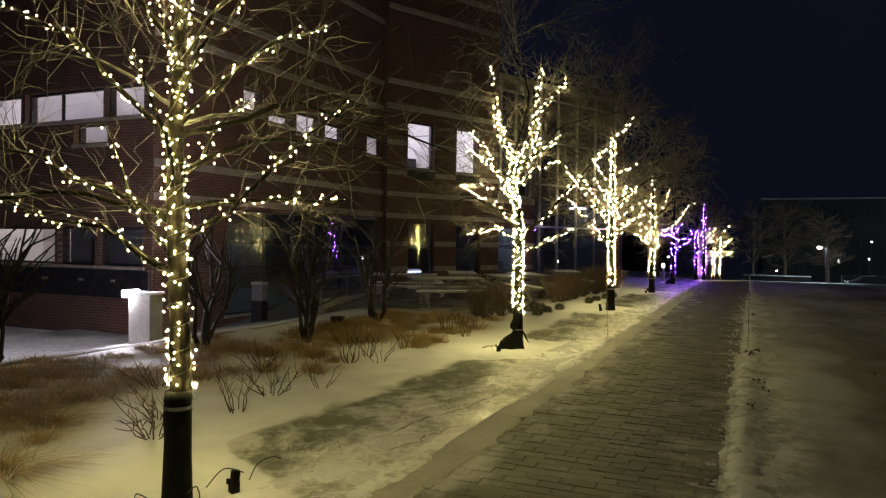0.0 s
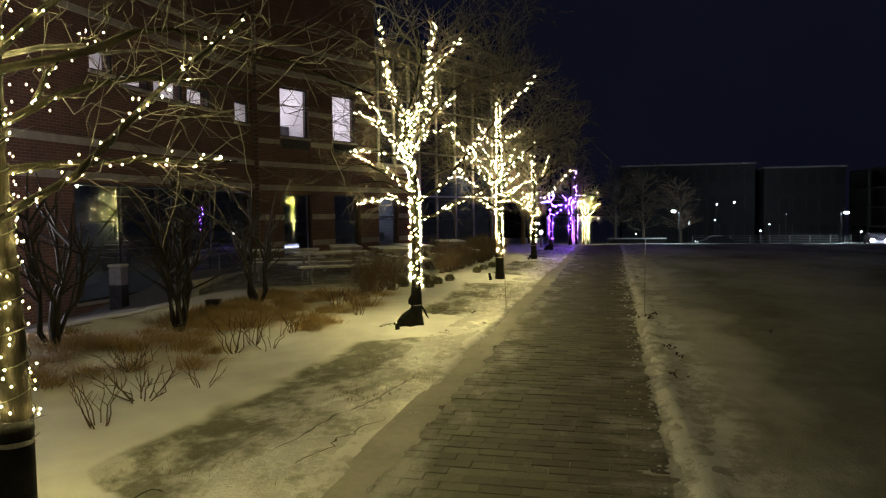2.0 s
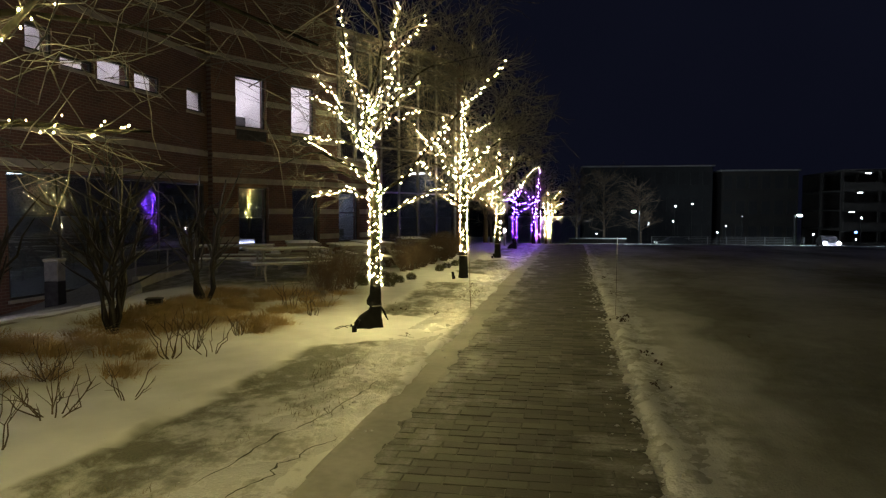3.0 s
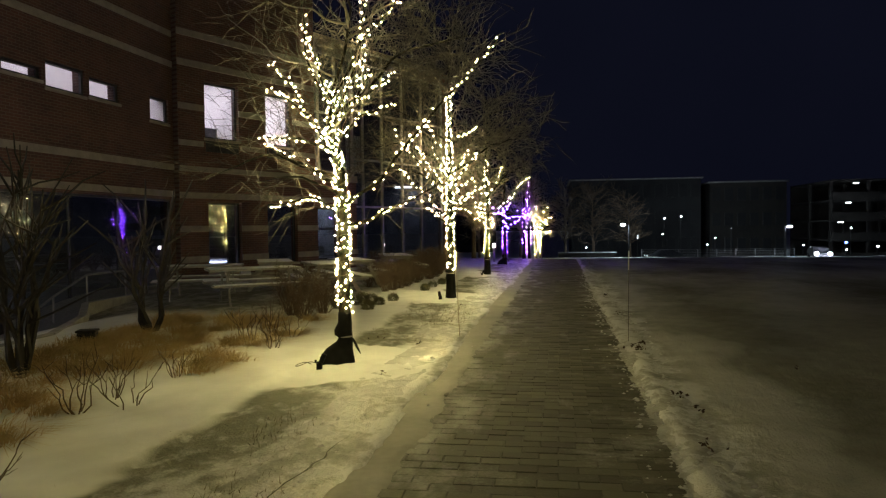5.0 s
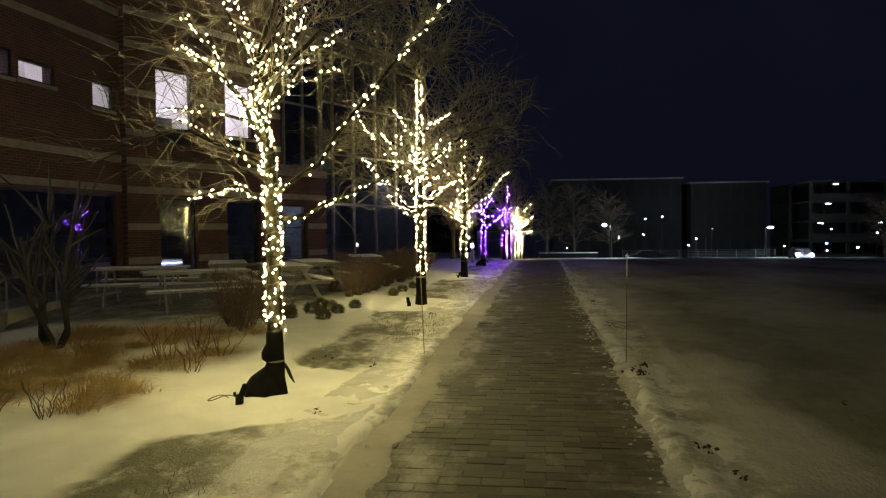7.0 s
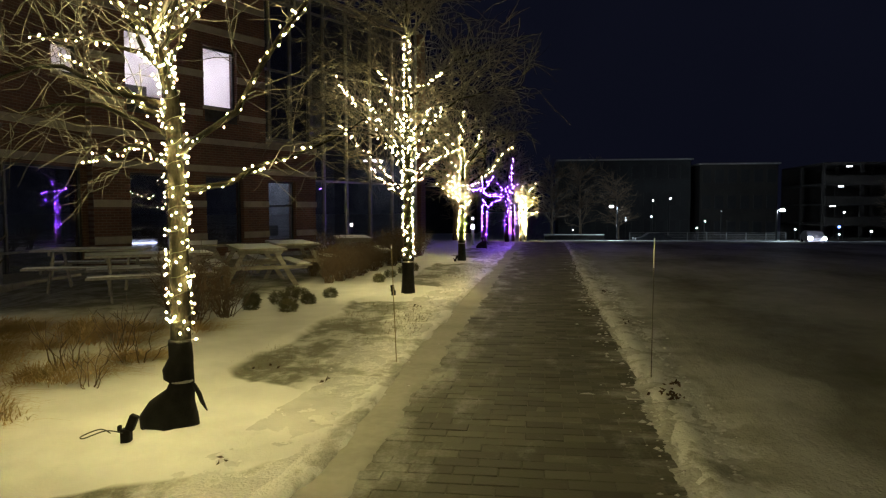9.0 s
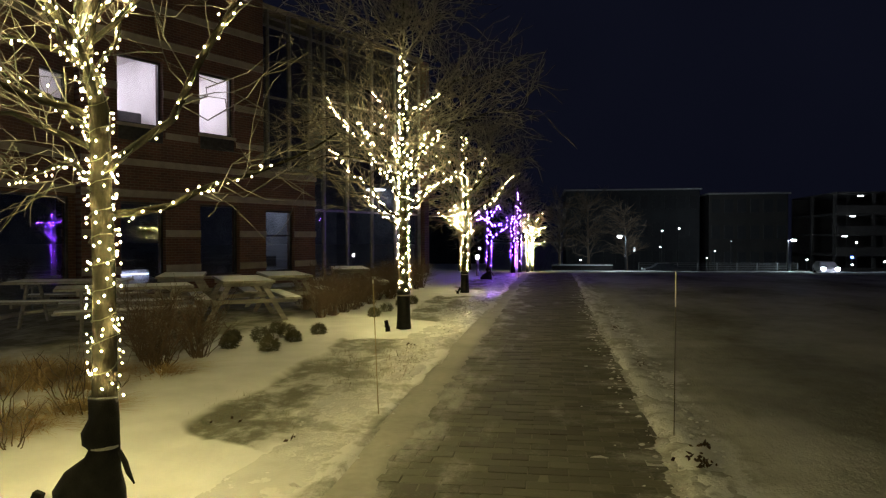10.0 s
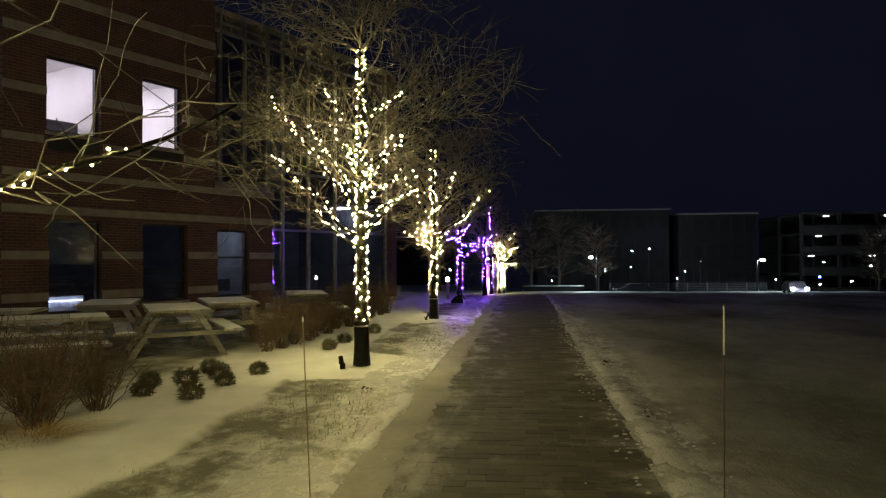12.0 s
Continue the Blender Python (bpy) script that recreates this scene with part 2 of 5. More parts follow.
M_GROUND, M_BRICK = ground_mat(), brick_mat("red_brick")
M_PAVER = paver_mat("paver_concrete", ((0.075, 0.073, 0.056), (0.102, 0.099, 0.077), (0.145, 0.141, 0.112)))
M_SNOW = rough_mat("packed_snow", (0.66, 0.67, 0.69), (0.84, 0.85, 0.87), 5, 0.65, 0.5, 0.02)
M_EDGESNOW = rough_mat("crusted_snow", (0.36, 0.36, 0.35), (0.70, 0.71, 0.72), 5.0, 0.55, 0.7, 0.03)
M_DUST = rough_mat("dusty_snow", (0.33, 0.325, 0.30), (0.50, 0.495, 0.47), 1.6, 0.75, 0.25, 0.01)
M_JOINT = paver_mat("joint_sand", ((0.09, 0.088, 0.07), (0.13, 0.127, 0.10), (0.18, 0.175, 0.145)))
def forecourt_mat():
    m, n, l, p = material("snow_and_unlit_forecourt")
    geo, sep = n.new("ShaderNodeNewGeometry"), n.new("ShaderNodeSeparateXYZ")
    l.new(geo.outputs["Position"], sep.inputs[0])
    big, fine, add = n.new("ShaderNodeTexNoise"), n.new("ShaderNodeTexNoise"), n.new("ShaderNodeMath")
    big.inputs["Scale"].default_value, big.inputs["Detail"].default_value = 0.8, 6
    fine.inputs["Scale"].default_value, fine.inputs["Detail"].default_value = 14, 4
    for q in (big, fine):
        l.new(geo.outputs["Position"], q.inputs["Vector"])
    add.operation = "MULTIPLY_ADD"
    add.inputs[1].default_value = 5.0
    l.new(big.outputs["Fac"], add.inputs[0])
    l.new(sep.outputs[1], add.inputs[2])
    # colour darkens northward, painting in the shade beyond the lantern's reach
    rng = n.new("ShaderNodeMapRange")
    rng.interpolation_type = "SMOOTHSTEP"
    rng.inputs["From Min"].default_value, rng.inputs["From Max"].default_value = 14.2, 17.0
    rng.inputs["To Min"].default_value, rng.inputs["To Max"].default_value = 0.0, 0.9
    l.new(add.outputs[0], rng.inputs["Value"])
    # stone is the dark tone of the unlit part
    snow, stone, mx = ramp(n, [(0.35, (0.5, 0.5, 0.52)), (0.65, (0.78, 0.79, 0.81))]), ramp(n, [(0.35, (0.05, 0.048, 0.044)), (0.7, (0.12, 0.115, 0.105))]), n.new("ShaderNodeMix")
    l.new(fine.outputs["Fac"], snow.inputs["Fac"])
    l.new(fine.outputs["Fac"], stone.inputs["Fac"])
    mx.data_type = "RGBA"
    l.new(rng.outputs[0], mx.inputs[0])
    l.new(snow.outputs["Color"], mx.inputs[6])
    l.new(stone.outputs["Color"], mx.inputs[7])
    l.new(mx.outputs[2], p.inputs["Base Color"])
    p.inputs["Roughness"].default_value = 0.6
    bp = n.new("ShaderNodeBump")
    bp.inputs["Strength"].default_value, bp.inputs["Distance"].default_value = 0.5, 0.02
    l.new(fine.outputs["Fac"], bp.inputs["Height"])
    l.new(bp.outputs["Normal"], p.inputs["Normal"])
    return m


M_STONE = rough_mat("cast_stone", (0.17, 0.15, 0.13), (0.26, 0.235, 0.205), 3, 0.8, 0.25, 0.004)
M_FORECOURT = forecourt_mat()
M_KERB = rough_mat("concrete", (0.26, 0.25, 0.23), (0.42, 0.41, 0.39), 4, 0.85, 0.3, 0.005)
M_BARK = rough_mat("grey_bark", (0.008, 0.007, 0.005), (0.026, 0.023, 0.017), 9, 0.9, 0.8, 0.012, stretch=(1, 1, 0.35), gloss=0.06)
M_TWIG = rough_mat("twig_bark", (0.05, 0.046, 0.043), (0.14, 0.13, 0.121), 14, 0.8, 0.2, 0.004, gloss=0.15)
M_SHRUB = rough_mat("shrub_stem", (0.05, 0.036, 0.024), (0.13, 0.09, 0.06), 14, 0.8, 0.2, 0.004, vary=0.2)
# near-black: the bushes' backlit look is put into the stem colour
M_BUSH = rough_mat("backlit_bush_bark", (0.007, 0.0055, 0.0045), (0.02, 0.015, 0.012), 14, 0.8, 0.2, 0.004)
M_RODDARK = rough_mat("dark_marker_rod", (0.06, 0.055, 0.045), (0.11, 0.1, 0.085), 9, 0.6, 0.0)
M_STRAW = rough_mat("dry_grass", (0.27, 0.19, 0.085), (0.52, 0.385, 0.20), 5, 0.8, 0.0, vary=0.3)
M_TURF = rough_mat("frozen_grass", (0.14, 0.125, 0.07), (0.32, 0.28, 0.18), 3, 0.8, 0.0)
M_GREEN = rough_mat("boxwood_leaf", (0.05, 0.052, 0.026), (0.13, 0.12, 0.065), 12, 0.7, 0.0, vary=0.2)
M_BLACK = rough_mat("black_fabric", (0.004, 0.004, 0.004), (0.012, 0.0115, 0.011), 12, 0.8, 0.5, 0.01, gloss=0.2)
M_CABLE = rough_mat("green_cable", (0.012, 0.016, 0.008), (0.03, 0.035, 0.018), 20, 0.5, 0.0)
M_STRAP = rough_mat("grey_strap", (0.16, 0.15, 0.14), (0.3, 0.29, 0.27), 20, 0.6, 0.0)
M_WOODT = rough_mat("grey_table_board", (0.16, 0.15, 0.14), (0.3, 0.285, 0.265), 6, 0.75, 0.2, 0.003, stretch=(4, 0.5, 4))
M_METAL = rough_mat("dark_metal", (0.02, 0.02, 0.022), (0.05, 0.05, 0.055), 8, 0.45, 0.05, 0.002, 0.6)
M_ALU = rough_mat("grey_aluminium", (0.18, 0.18, 0.19), (0.28, 0.28, 0.29), 8, 0.4, 0.05, 0.002, 0.7)
M_WHITE = rough_mat("white_plaster", (0.66, 0.64, 0.64), (0.76, 0.74, 0.74), 2, 0.85, 0.05, 0.003)
M_GREYIN = rough_mat("grey_interior", (0.10, 0.10, 0.11), (0.2, 0.2, 0.21), 2, 0.8, 0.05, 0.003)
M_CABINET = rough_mat("grey_cabinet", (0.09, 0.085, 0.09), (0.15, 0.145, 0.15), 3, 0.6, 0.02, 0.002)
M_ORANGE = rough_mat("orange_panel", (0.62, 0.26, 0.07), (0.75, 0.33, 0.1), 2, 0.7, 0.0)
M_STAKE = rough_mat("marker_rod", (0.2, 0.16, 0.09), (0.32, 0.26, 0.15), 9, 0.6, 0.0)
M_REFLECT = rough_mat("white_reflective_tape", (0.72, 0.72, 0.72), (0.85, 0.85, 0.85), 20, 0.35, 0.0)
# dark tone of the thin strips laid on the crust to draw the cracks
M_CRACK = rough_mat("dark_crack", (0.035, 0.033, 0.022), (0.09, 0.085, 0.06), 12, 0.85, 0.2)
M_LEAF = rough_mat("brown_leaf", (0.03, 0.02, 0.012), (0.09, 0.055, 0.03), 20, 0.8, 0.2, vary=0.2)
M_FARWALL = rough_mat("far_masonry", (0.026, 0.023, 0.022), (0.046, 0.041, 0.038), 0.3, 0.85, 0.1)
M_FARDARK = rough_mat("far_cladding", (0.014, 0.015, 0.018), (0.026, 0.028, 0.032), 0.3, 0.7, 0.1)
M_GLASS = glass_mat("window_glass", (0.88, 0.89, 0.92), 0.0, 0.08)
M_DARKGLASS = glass_mat("tinted_glass", (0.68, 0.71, 0.76), 0.0, 0.2)
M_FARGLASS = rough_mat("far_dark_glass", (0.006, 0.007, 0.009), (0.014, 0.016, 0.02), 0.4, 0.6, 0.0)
M_CARPAINT = rough_mat("dark_car_paint", (0.02, 0.022, 0.028), (0.04, 0.042, 0.05), 3, 0.3, 0.0, 0.01, 0.3)
M_TYRE = rough_mat("tyre_rubber", (0.012, 0.012, 0.012), (0.03, 0.03, 0.03), 10, 0.85, 0.1)

WARM, VIOLET = (1.0, 0.83, 0.31), (0.19, 0.05, 1.0)
G_WARM = glow_mat("warm_bulb", WARM, 590.0)
G_LILAC = glow_mat("lilac_bulb", (0.42, 0.14, 1.0), 290.0)
G_VIOLET = glow_mat("violet_bulb", VIOLET, 370.0)
G_CEIL = glow_mat("ceiling_panel_light", (1.0, 0.92, 0.99), 12.5)
G_CEILDIM = glow_mat("dim_ceiling_light", (0.8, 0.86, 1.0), 11.0)
G_WARMDIM = glow_mat("warm_dim_ceiling_light", (1.0, 0.88, 0.8), 13.0)
G_STREET = glow_mat("street_lamp_led", (0.75, 0.92, 1.0), 420.0)
G_BOX = glow_mat("lantern_light", (0.97, 0.9, 1.0), 800.0)
G_PATH = glow_mat("path_light_head", (1.0, 0.93, 0.9), 12.0)
G_DECK = glow_mat("deck_light", (0.85, 0.93, 1.0), 7.0)
G_STRIP = glow_mat("added_bluish_glow", (0.62, 0.68, 1.0), 9.0)
G_SMALL = glow_mat("small_far_lamp", (0.8, 0.93, 1.0), 22.0)
G_HEAD = glow_mat("headlight", (0.85, 0.88, 1.0), 1200.0)
G_FARWIN = glow_mat("far_window_light", (0.85, 0.95, 1.0), 1.4)
G_BLUE = glow_mat("blue_sign_light", (0.1, 0.2, 1.0), 14.0)


# ---------------------------------------------------------------- mesh helpers
def mesh_object(name, bm, mat, smooth=False):
    me = bpy.data.meshes.new(name)
    bm.normal_update()
    bm.to_mesh(me)
    bm.free()
    me.materials.append(mat)
    if smooth:
        me.shade_smooth()
    return new(name, me)


def part(name, bm, mat, parent, label="", smooth=False):
    ob = mesh_object(name, bm, mat, smooth)
    ob.parent = parent
    if label:
        tagged(ob, label)
    return ob


def empty(name, m, label, category, group="", kind=""):
    e = new(name)
    e.empty_display_size = 0.1
    e.matrix_basis = m
    return tagged(e, label, category, group, kind)


def box(bm, x0, x1, y0, y1, z0, z1, bevel=0.0, m=None):
    vs = [bm.verts.new(v) for v in ((x0, y0, z0), (x1, y0, z0), (x1, y1, z0), (x0, y1, z0), (x0, y0, z1), (x1, y0, z1), (x1, y1, z1), (x0, y1, z1))]
    fs = [bm.faces.new([vs[i] for i in f]) for f in ((3, 2, 1, 0), (4, 5, 6, 7), (0, 1, 5, 4), (1, 2, 6, 5), (2, 3, 7, 6), (3, 0, 4, 7))]
    if bevel:
        es = list({e for f in fs for e in f.edges})
        bmesh.ops.bevel(bm, geom=es, offset=bevel, segments=1, affect="EDGES")
    if m is not None:
        bmesh.ops.transform(bm, matrix=m, verts=[v for v in bm.verts if v.is_valid])
    return bm


def boxed(*a, **k):
    return box(bmesh.new(), *a, **k)


def tube(bm, pts, radii, sides=6, cap=True):
    """A tapered tube through the points."""
    rings = []
    ref = Vector((0.31, 0.77, 0.55))
    for i, p in enumerate(pts):
        d = (pts[min(i + 1, len(pts) - 1)] - pts[max(i - 1, 0)])
        d = d.normalized() if d.length > 1e-9 else Vector((0, 0, 1))
        u = d.cross(ref)
        u = u.normalized() if u.length > 1e-6 else d.orthogonal().normalized()
        v = d.cross(u)
        rings.append([bm.verts.new(p + (u * math.cos(a) + v * math.sin(a)) * radii[i]) for a in (2 * math.pi * k / sides for k in range(sides))])
    for r0, r1 in zip(rings, rings[1:]):
        for k in range(sides):
            bm.faces.new((r0[k], r0[(k + 1) % sides], r1[(k + 1) % sides], r1[k]))
    if cap and sides > 2:
        bm.faces.new(rings[-1])
        bm.faces.new(rings[0][::-1])
    return bm


def lathe(bm, profile, sides=20, centre=(0, 0), shift=None):
    """Turn (radius, z) pairs round a vertical axis; shift(z, angle) moves points outward."""
    rings = []
    for r, z in profile:
        ring = []
        for k in range(sides):
            a = 2 * math.pi * k / sides
            rr = r + (shift(z, a) if shift else 0)
            ring.append(bm.verts.new((centre[0] + rr * math.cos(a), centre[1] + rr * math.sin(a), z)))
        rings.append(ring)
    for r0, r1 in zip(rings, rings[1:]):
        for k in range(sides):
            bm.faces.new((r0[k], r0[(k + 1) % sides], r1[(k + 1) % sides], r1[k]))
    bm.faces.new(rings[-1])
    bm.faces.new(rings[0][::-1])
    return bm


def polar(deg, r=1.0):
    return Vector((math.cos(radians(deg)) * r, math.sin(radians(deg)) * r, 0))


def drift_x(y):
    return max(-11.0, y - 13.0) * 0.022


def ground_z(x, y):
    """Height of the ground sheet."""
    z = 0.0
    if y > 37:
        z -= (min(y, 62.0) - 37) * 0.043 + max(0.0, min(y, 110.0) - 62.0) * 0.056
    if x < -8.2 and y < 20:
        z -= min(1.0, (-8.2 - x) / 4.0) * 0.7 * min(1.0, (20 - y) / 4.0)
    return z


# ---------------------------------------------------------------- ground sheet, path, snow
def steps(marks):
    out = []
    for a, b, s in marks:
        k = max(1, round((b - a) / s))
        out += [a + (b - a) * i / k for i in range(k)]
    return out + [marks[-1][1]]


def build_ground():
    xs = steps([(-600, -100, 100), (-100, -30, 14), (-30, -9, 1.0), (-9, -3.6, 0.14), (-3.6, 1.2, 0.07), (1.2, 5, 0.2), (5, 12, 0.7), (12, 60, 6), (60, 120, 20), (120, 600, 120)])
    ys = steps([(-200, -20, 45), (-20, 2, 3), (2, 26, 0.1), (26, 42, 0.35), (42, 100, 2.0), (100, 200, 20), (200, 900, 100)])
    verts = []
    for y in ys:
        for x in xs:
            z = ground_z(x, y)
            xd = x - drift_x(y)
            if -9 < x < 6 and 2 < y < 46:
                big = noise.noise(Vector((x * 0.7, y * 0.5, 3)))
                mid = noise.noise(Vector((x * 2.6, y * 2.0, 9)))
                fine = noise.noise(Vector((x * 8, y * 7, 21)))
                e = xd + 0.25 * noise.noise(Vector((x * 0.3, y * 0.7, 5)))
                if e < -3.35:
                    z += 0.05 + 0.035 * big + 0.006 * mid
                elif e < -1.85:
                    z += 0.02 + 0.02 * big + 0.024 * mid + 0.02 * fine
                elif e > 0.75:
                    z += 0.01 + 0.015 * big + 0.004 * mid
                c = 0.31 + drift_x(y) + 0.07 * noise.noise(Vector((y * 0.6, 1.5, 0))) + 0.04 * noise.noise(Vector((y * 3.1, 4.5, 0)))
                hgt = 0.035 + 0.015 * noise.noise(Vector((y * 1.2, 8, 2))) + 0.03 * fine + 0.02 * mid
                z += max(0.0, hgt) * math.exp(-((x - c) / 0.13) ** 2)
                if -1.84 < xd < 0.2:
                    z -= 0.05 * min(1, (xd + 1.84) / 0.05, (0.2 - xd) / 0.05)
            verts.append((x, y, z))
    w = len(xs)
    faces = [(j * w + i, j * w + i + 1, (j + 1) * w + i + 1, (j + 1) * w + i) for j in range(len(ys) - 1) for i in range(w - 1)]
    me = bpy.data.meshes.new("ground")
    me.from_pydata(verts, [], faces)
    me.materials.append(M_GROUND)
    me.shade_smooth()
    return tagged(new("ground", me), "snow-covered ground with frozen grass verge and open lawn", "ground", kind="structure")


GROUND = build_ground()

# ---------------------------------------------------------------- building
# Plan: the facade with the tall windows starts at FAC and runs along 27 degrees east of north.
FAC_DEG = 90 - 27.0
FAC = pose(-11.108, 24.494, 0, 0, 0, FAC_DEG)


def wall_mesh(s0, s1, z0, z1, holes, thick=0.35):
    """A wall along local x, its face at y = 0 and its back at y = thick, with openings cut through."""
    bm = bmesh.new()
    ss = sorted({s0, s1, *(h[i] for h in holes for i in (0, 1))})
    zs = sorted({z0, z1, *(h[i] for h in holes for i in (2, 3))})

    def open_at(a, b):
        return any(h[0] < a < h[1] and h[2] < b < h[3] for h in holes)

    def quad(*v):
        bm.faces.new([bm.verts.new(p) for p in v])

    for a, b in zip(ss, ss[1:]):
        for c, d in zip(zs, zs[1:]):
            if open_at((a + b) / 2, (c + d) / 2):
                continue
            quad((a, 0, c), (b, 0, c), (b, 0, d), (a, 0, d))
            quad((b, thick, c), (a, thick, c), (a, thick, d), (b, thick, d))
    for a, b, c, d in holes:
        quad((a, 0, c), (a, thick, c), (b, thick, c), (b, 0, c))
        quad((a, 0, d), (b, 0, d), (b, thick, d), (a, thick, d))
        quad((a, 0, c), (a, 0, d), (a, thick, d), (a, thick, c))
        quad((b, 0, c), (b, thick, c), (b, thick, d), (b, 0, d))
    quad((s0, 0, z1), (s1, 0, z1), (s1, thick, z1), (s0, thick, z1))
    quad((s0, 0, z0), (s0, 0, z1), (s0, thick, z1), (s0, thick, z0))
    quad((s1, 0, z0), (s1, thick, z0), (s1, thick, z1), (s1, 0, z1))
    bmesh.ops.remove_doubles(bm, verts=bm.verts, dist=1e-5)
    bmesh.ops.recalc_face_normals(bm, faces=bm.faces)
    return bm


def add_window(parent, a, b, c, d, glass, inset=0.14, bars=(), rails=(), frame_w=0.06):
    bm = bmesh.new()
    for q in ((a, a + frame_w, c, d), (b - frame_w, b, c, d), (a + frame_w, b - frame_w, c, c + frame_w), (a + frame_w, b - frame_w, d - frame_w, d)):
        box(bm, q[0], q[1], inset, inset + 0.07, q[2], q[3])
    for s in bars:
        box(bm, s - 0.03, s + 0.03, inset + 0.004, inset + 0.066, c + frame_w, d - frame_w)
    for z in rails:
        box(bm, a + frame_w, b - frame_w, inset + 0.008, inset + 0.062, z - 0.025, z + 0.025)
    win = part("window", bm, M_METAL, parent, "dark metal framed window")
    part("pane", boxed(a + frame_w * 0.5, b - frame_w * 0.5, inset + 0.03, inset + 0.042, c + frame_w * 0.5, d - frame_w * 0.5), glass, win)
    part("sill", boxed(a - 0.04, b + 0.04, -0.05, inset, c - 0.07, c + 0.004, 0.008), M_STONE, win, "cast stone sill")
    return win


def add_room(parent, a, b, c, d, depth, mat, lamp, panels, back=0.36):
    """A room behind a window: floor, ceiling, side and back walls, and its ceiling lights."""
    bm = bmesh.new()
    t = 0.08
    box(bm, a - t, b + t, back + depth, back + depth + t, c - t, d + t)
    box(bm, a - t, a, back, back + depth, c - t, d + t)
    box(bm, b, b + t, back, back + depth, c - t, d + t)
    box(bm, a, b, back, back + depth, c - t, c)
    box(bm, a, b, back, back + depth, d, d + t)
    part("room", bm, mat, parent, "plain painted room interior")
    for s, y, w in panels:
        part("ceiling_light", boxed(s - w / 2, s + w / 2, y - 0.3, y + 0.3, d - 0.05, d - 0.005), lamp, parent, "flat ceiling light panel")


def build_main():
    e = empty("brick_building", FAC, "red brick campus building with stone bands and lit windows", "building")
    up = [(-0.02, 1.25, 4.40, 6.14), (2.36, 3.54, 4.40, 6.14)]
    low = [(0.04, 1.30, 0.25, 2.42), (2.37, 3.71, 0.4, 2.43), (4.70, 5.87, 0.42, 2.34)]
    part("wall", wall_mesh(-0.95, 4.62, 3.42, 12.0, up), M_BRICK, e)
    part("wall", wall_mesh(-0.95, 6.78, -0.6, 3.42, low), M_BRICK, e)
    # stone bands, broken by the windows
    def band(z, h, spans, proud=0.03):
        for a, b in spans:
            part("stone_band", boxed(a, b, -proud, 0.02, z - h / 2, z + h / 2, 0.006), M_STONE, e)
    band(3.42, 0.17, [(-0.95, 6.81)], 0.05)
    band(2.62, 0.18, [(-0.95, 6.81)])
    for z in (1.6, 0.66):
        band(z, 0.19, [(-0.95, 0.04), (1.30, 2.37), (3.71, 4.70), (5.87, 6.81)])
    band(5.3, 0.19, [(-0.95, -0.02), (1.25, 2.36), (3.54, 4.62)])
    for z in (6.6, 7.5, 10.2, 11.2):
        band(z, 0.2, [(-0.95, 4.62)])
    band(4.2, 0.17, [(-0.95, -0.08), (1.31, 2.30), (3.60, 4.62)])
    part("coping", boxed(-1.0, 4.68, -0.08, 0.42, 12.0, 12.15, 0.02), M_STONE, e)
    part("roof_ledge", boxed(4.62, 6.83, -0.02, 0.19, 3.51, 3.58, 0.01), M_STONE, e)
    for u in up:
        add_window(e, *u, M_GLASS)
        part("spandrel", boxed(u[0] + 0.02, u[1] - 0.02, -0.012, 0.1, 3.98, 4.325, 0.006), M_METAL, e, "dark metal panel under the window")
    for h, r in zip(low, ((), (), (1.55,))):
        add_window(e, *h, M_DARKGLASS, rails=r)
    # lit upper rooms, two offices with a partition between
    add_room(e, -0.8, 1.75, 3.55, 6.6, 3.6, M_WHITE, G_CEIL, [(0.4, 1.5, 1.2), (0.4, 3.2, 1.2)])
    add_room(e, 1.95, 4.4, 3.55, 6.6, 3.4, M_WHITE, G_CEIL, [(3.1, 1.5, 1.2), (3.1, 3.0, 1.2)])
    part("cabinet", boxed(0.72, 1.6, 1.6, 2.1, 3.56, 5.0, 0.01), M_CABINET, e, "grey filing cabinet behind the window")
    part("partition", boxed(-0.6, 0.55, 2.5, 2.58, 3.56, 5.05, 0.01), M_WHITE, e)
    # ground floor, dim
    add_room(e, -0.8, 6.2, -0.5, 2.95, 4.2, M_GREYIN, G_CEILDIM, [(5.2, 1.2, 1.2), (0.7, 0.9, 0.35)])
    part("partition", boxed(4.5, 6.1, 1.9, 1.96, -0.48, 2.9), M_WHITE, e, "pale inner wall behind the window")
    part("partition", boxed(4.1, 4.18, 0.37, 3.4, -0.48, 2.9), M_GREYIN, e)
    part("desk", boxed(4.7, 5.9, 0.9, 1.4, 0.55, 0.9, 0.01), M_CABINET, e, "dark desk by the window")
    # cabinet and glowing strip are added to make the bluish patch low in the window
    part("cabinet", boxed(0.15, 1.28, 0.75, 1.2, -0.5, 0.62, 0.01), M_WHITE, e, "added low white cabinet that catches the bluish glow")
    part("cabinet_light", boxed(0.3, 1.2, 0.66, 0.70, 0.50, 0.53, 0.004), G_STRIP, e, "added bluish strip for the glow low in the window")
    # glazed stair hall beyond the brick
    hall = part("curtain_wall", boxed(6.80, 12.9, 0.30, 0.36, -0.6, 0.12), M_ALU, e, "aluminium and glass curtain wall")
    vert = [6.84, 7.45, 8.62, 9.95, 11.3, 12.85]
    horiz = [0.14, 2.42, 4.3, 6.2, 8.1]
    for s in vert:
        part("mullion", boxed(s - 0.035, s + 0.035, 0.2, 0.34, 0.12, 8.6), M_ALU, hall)
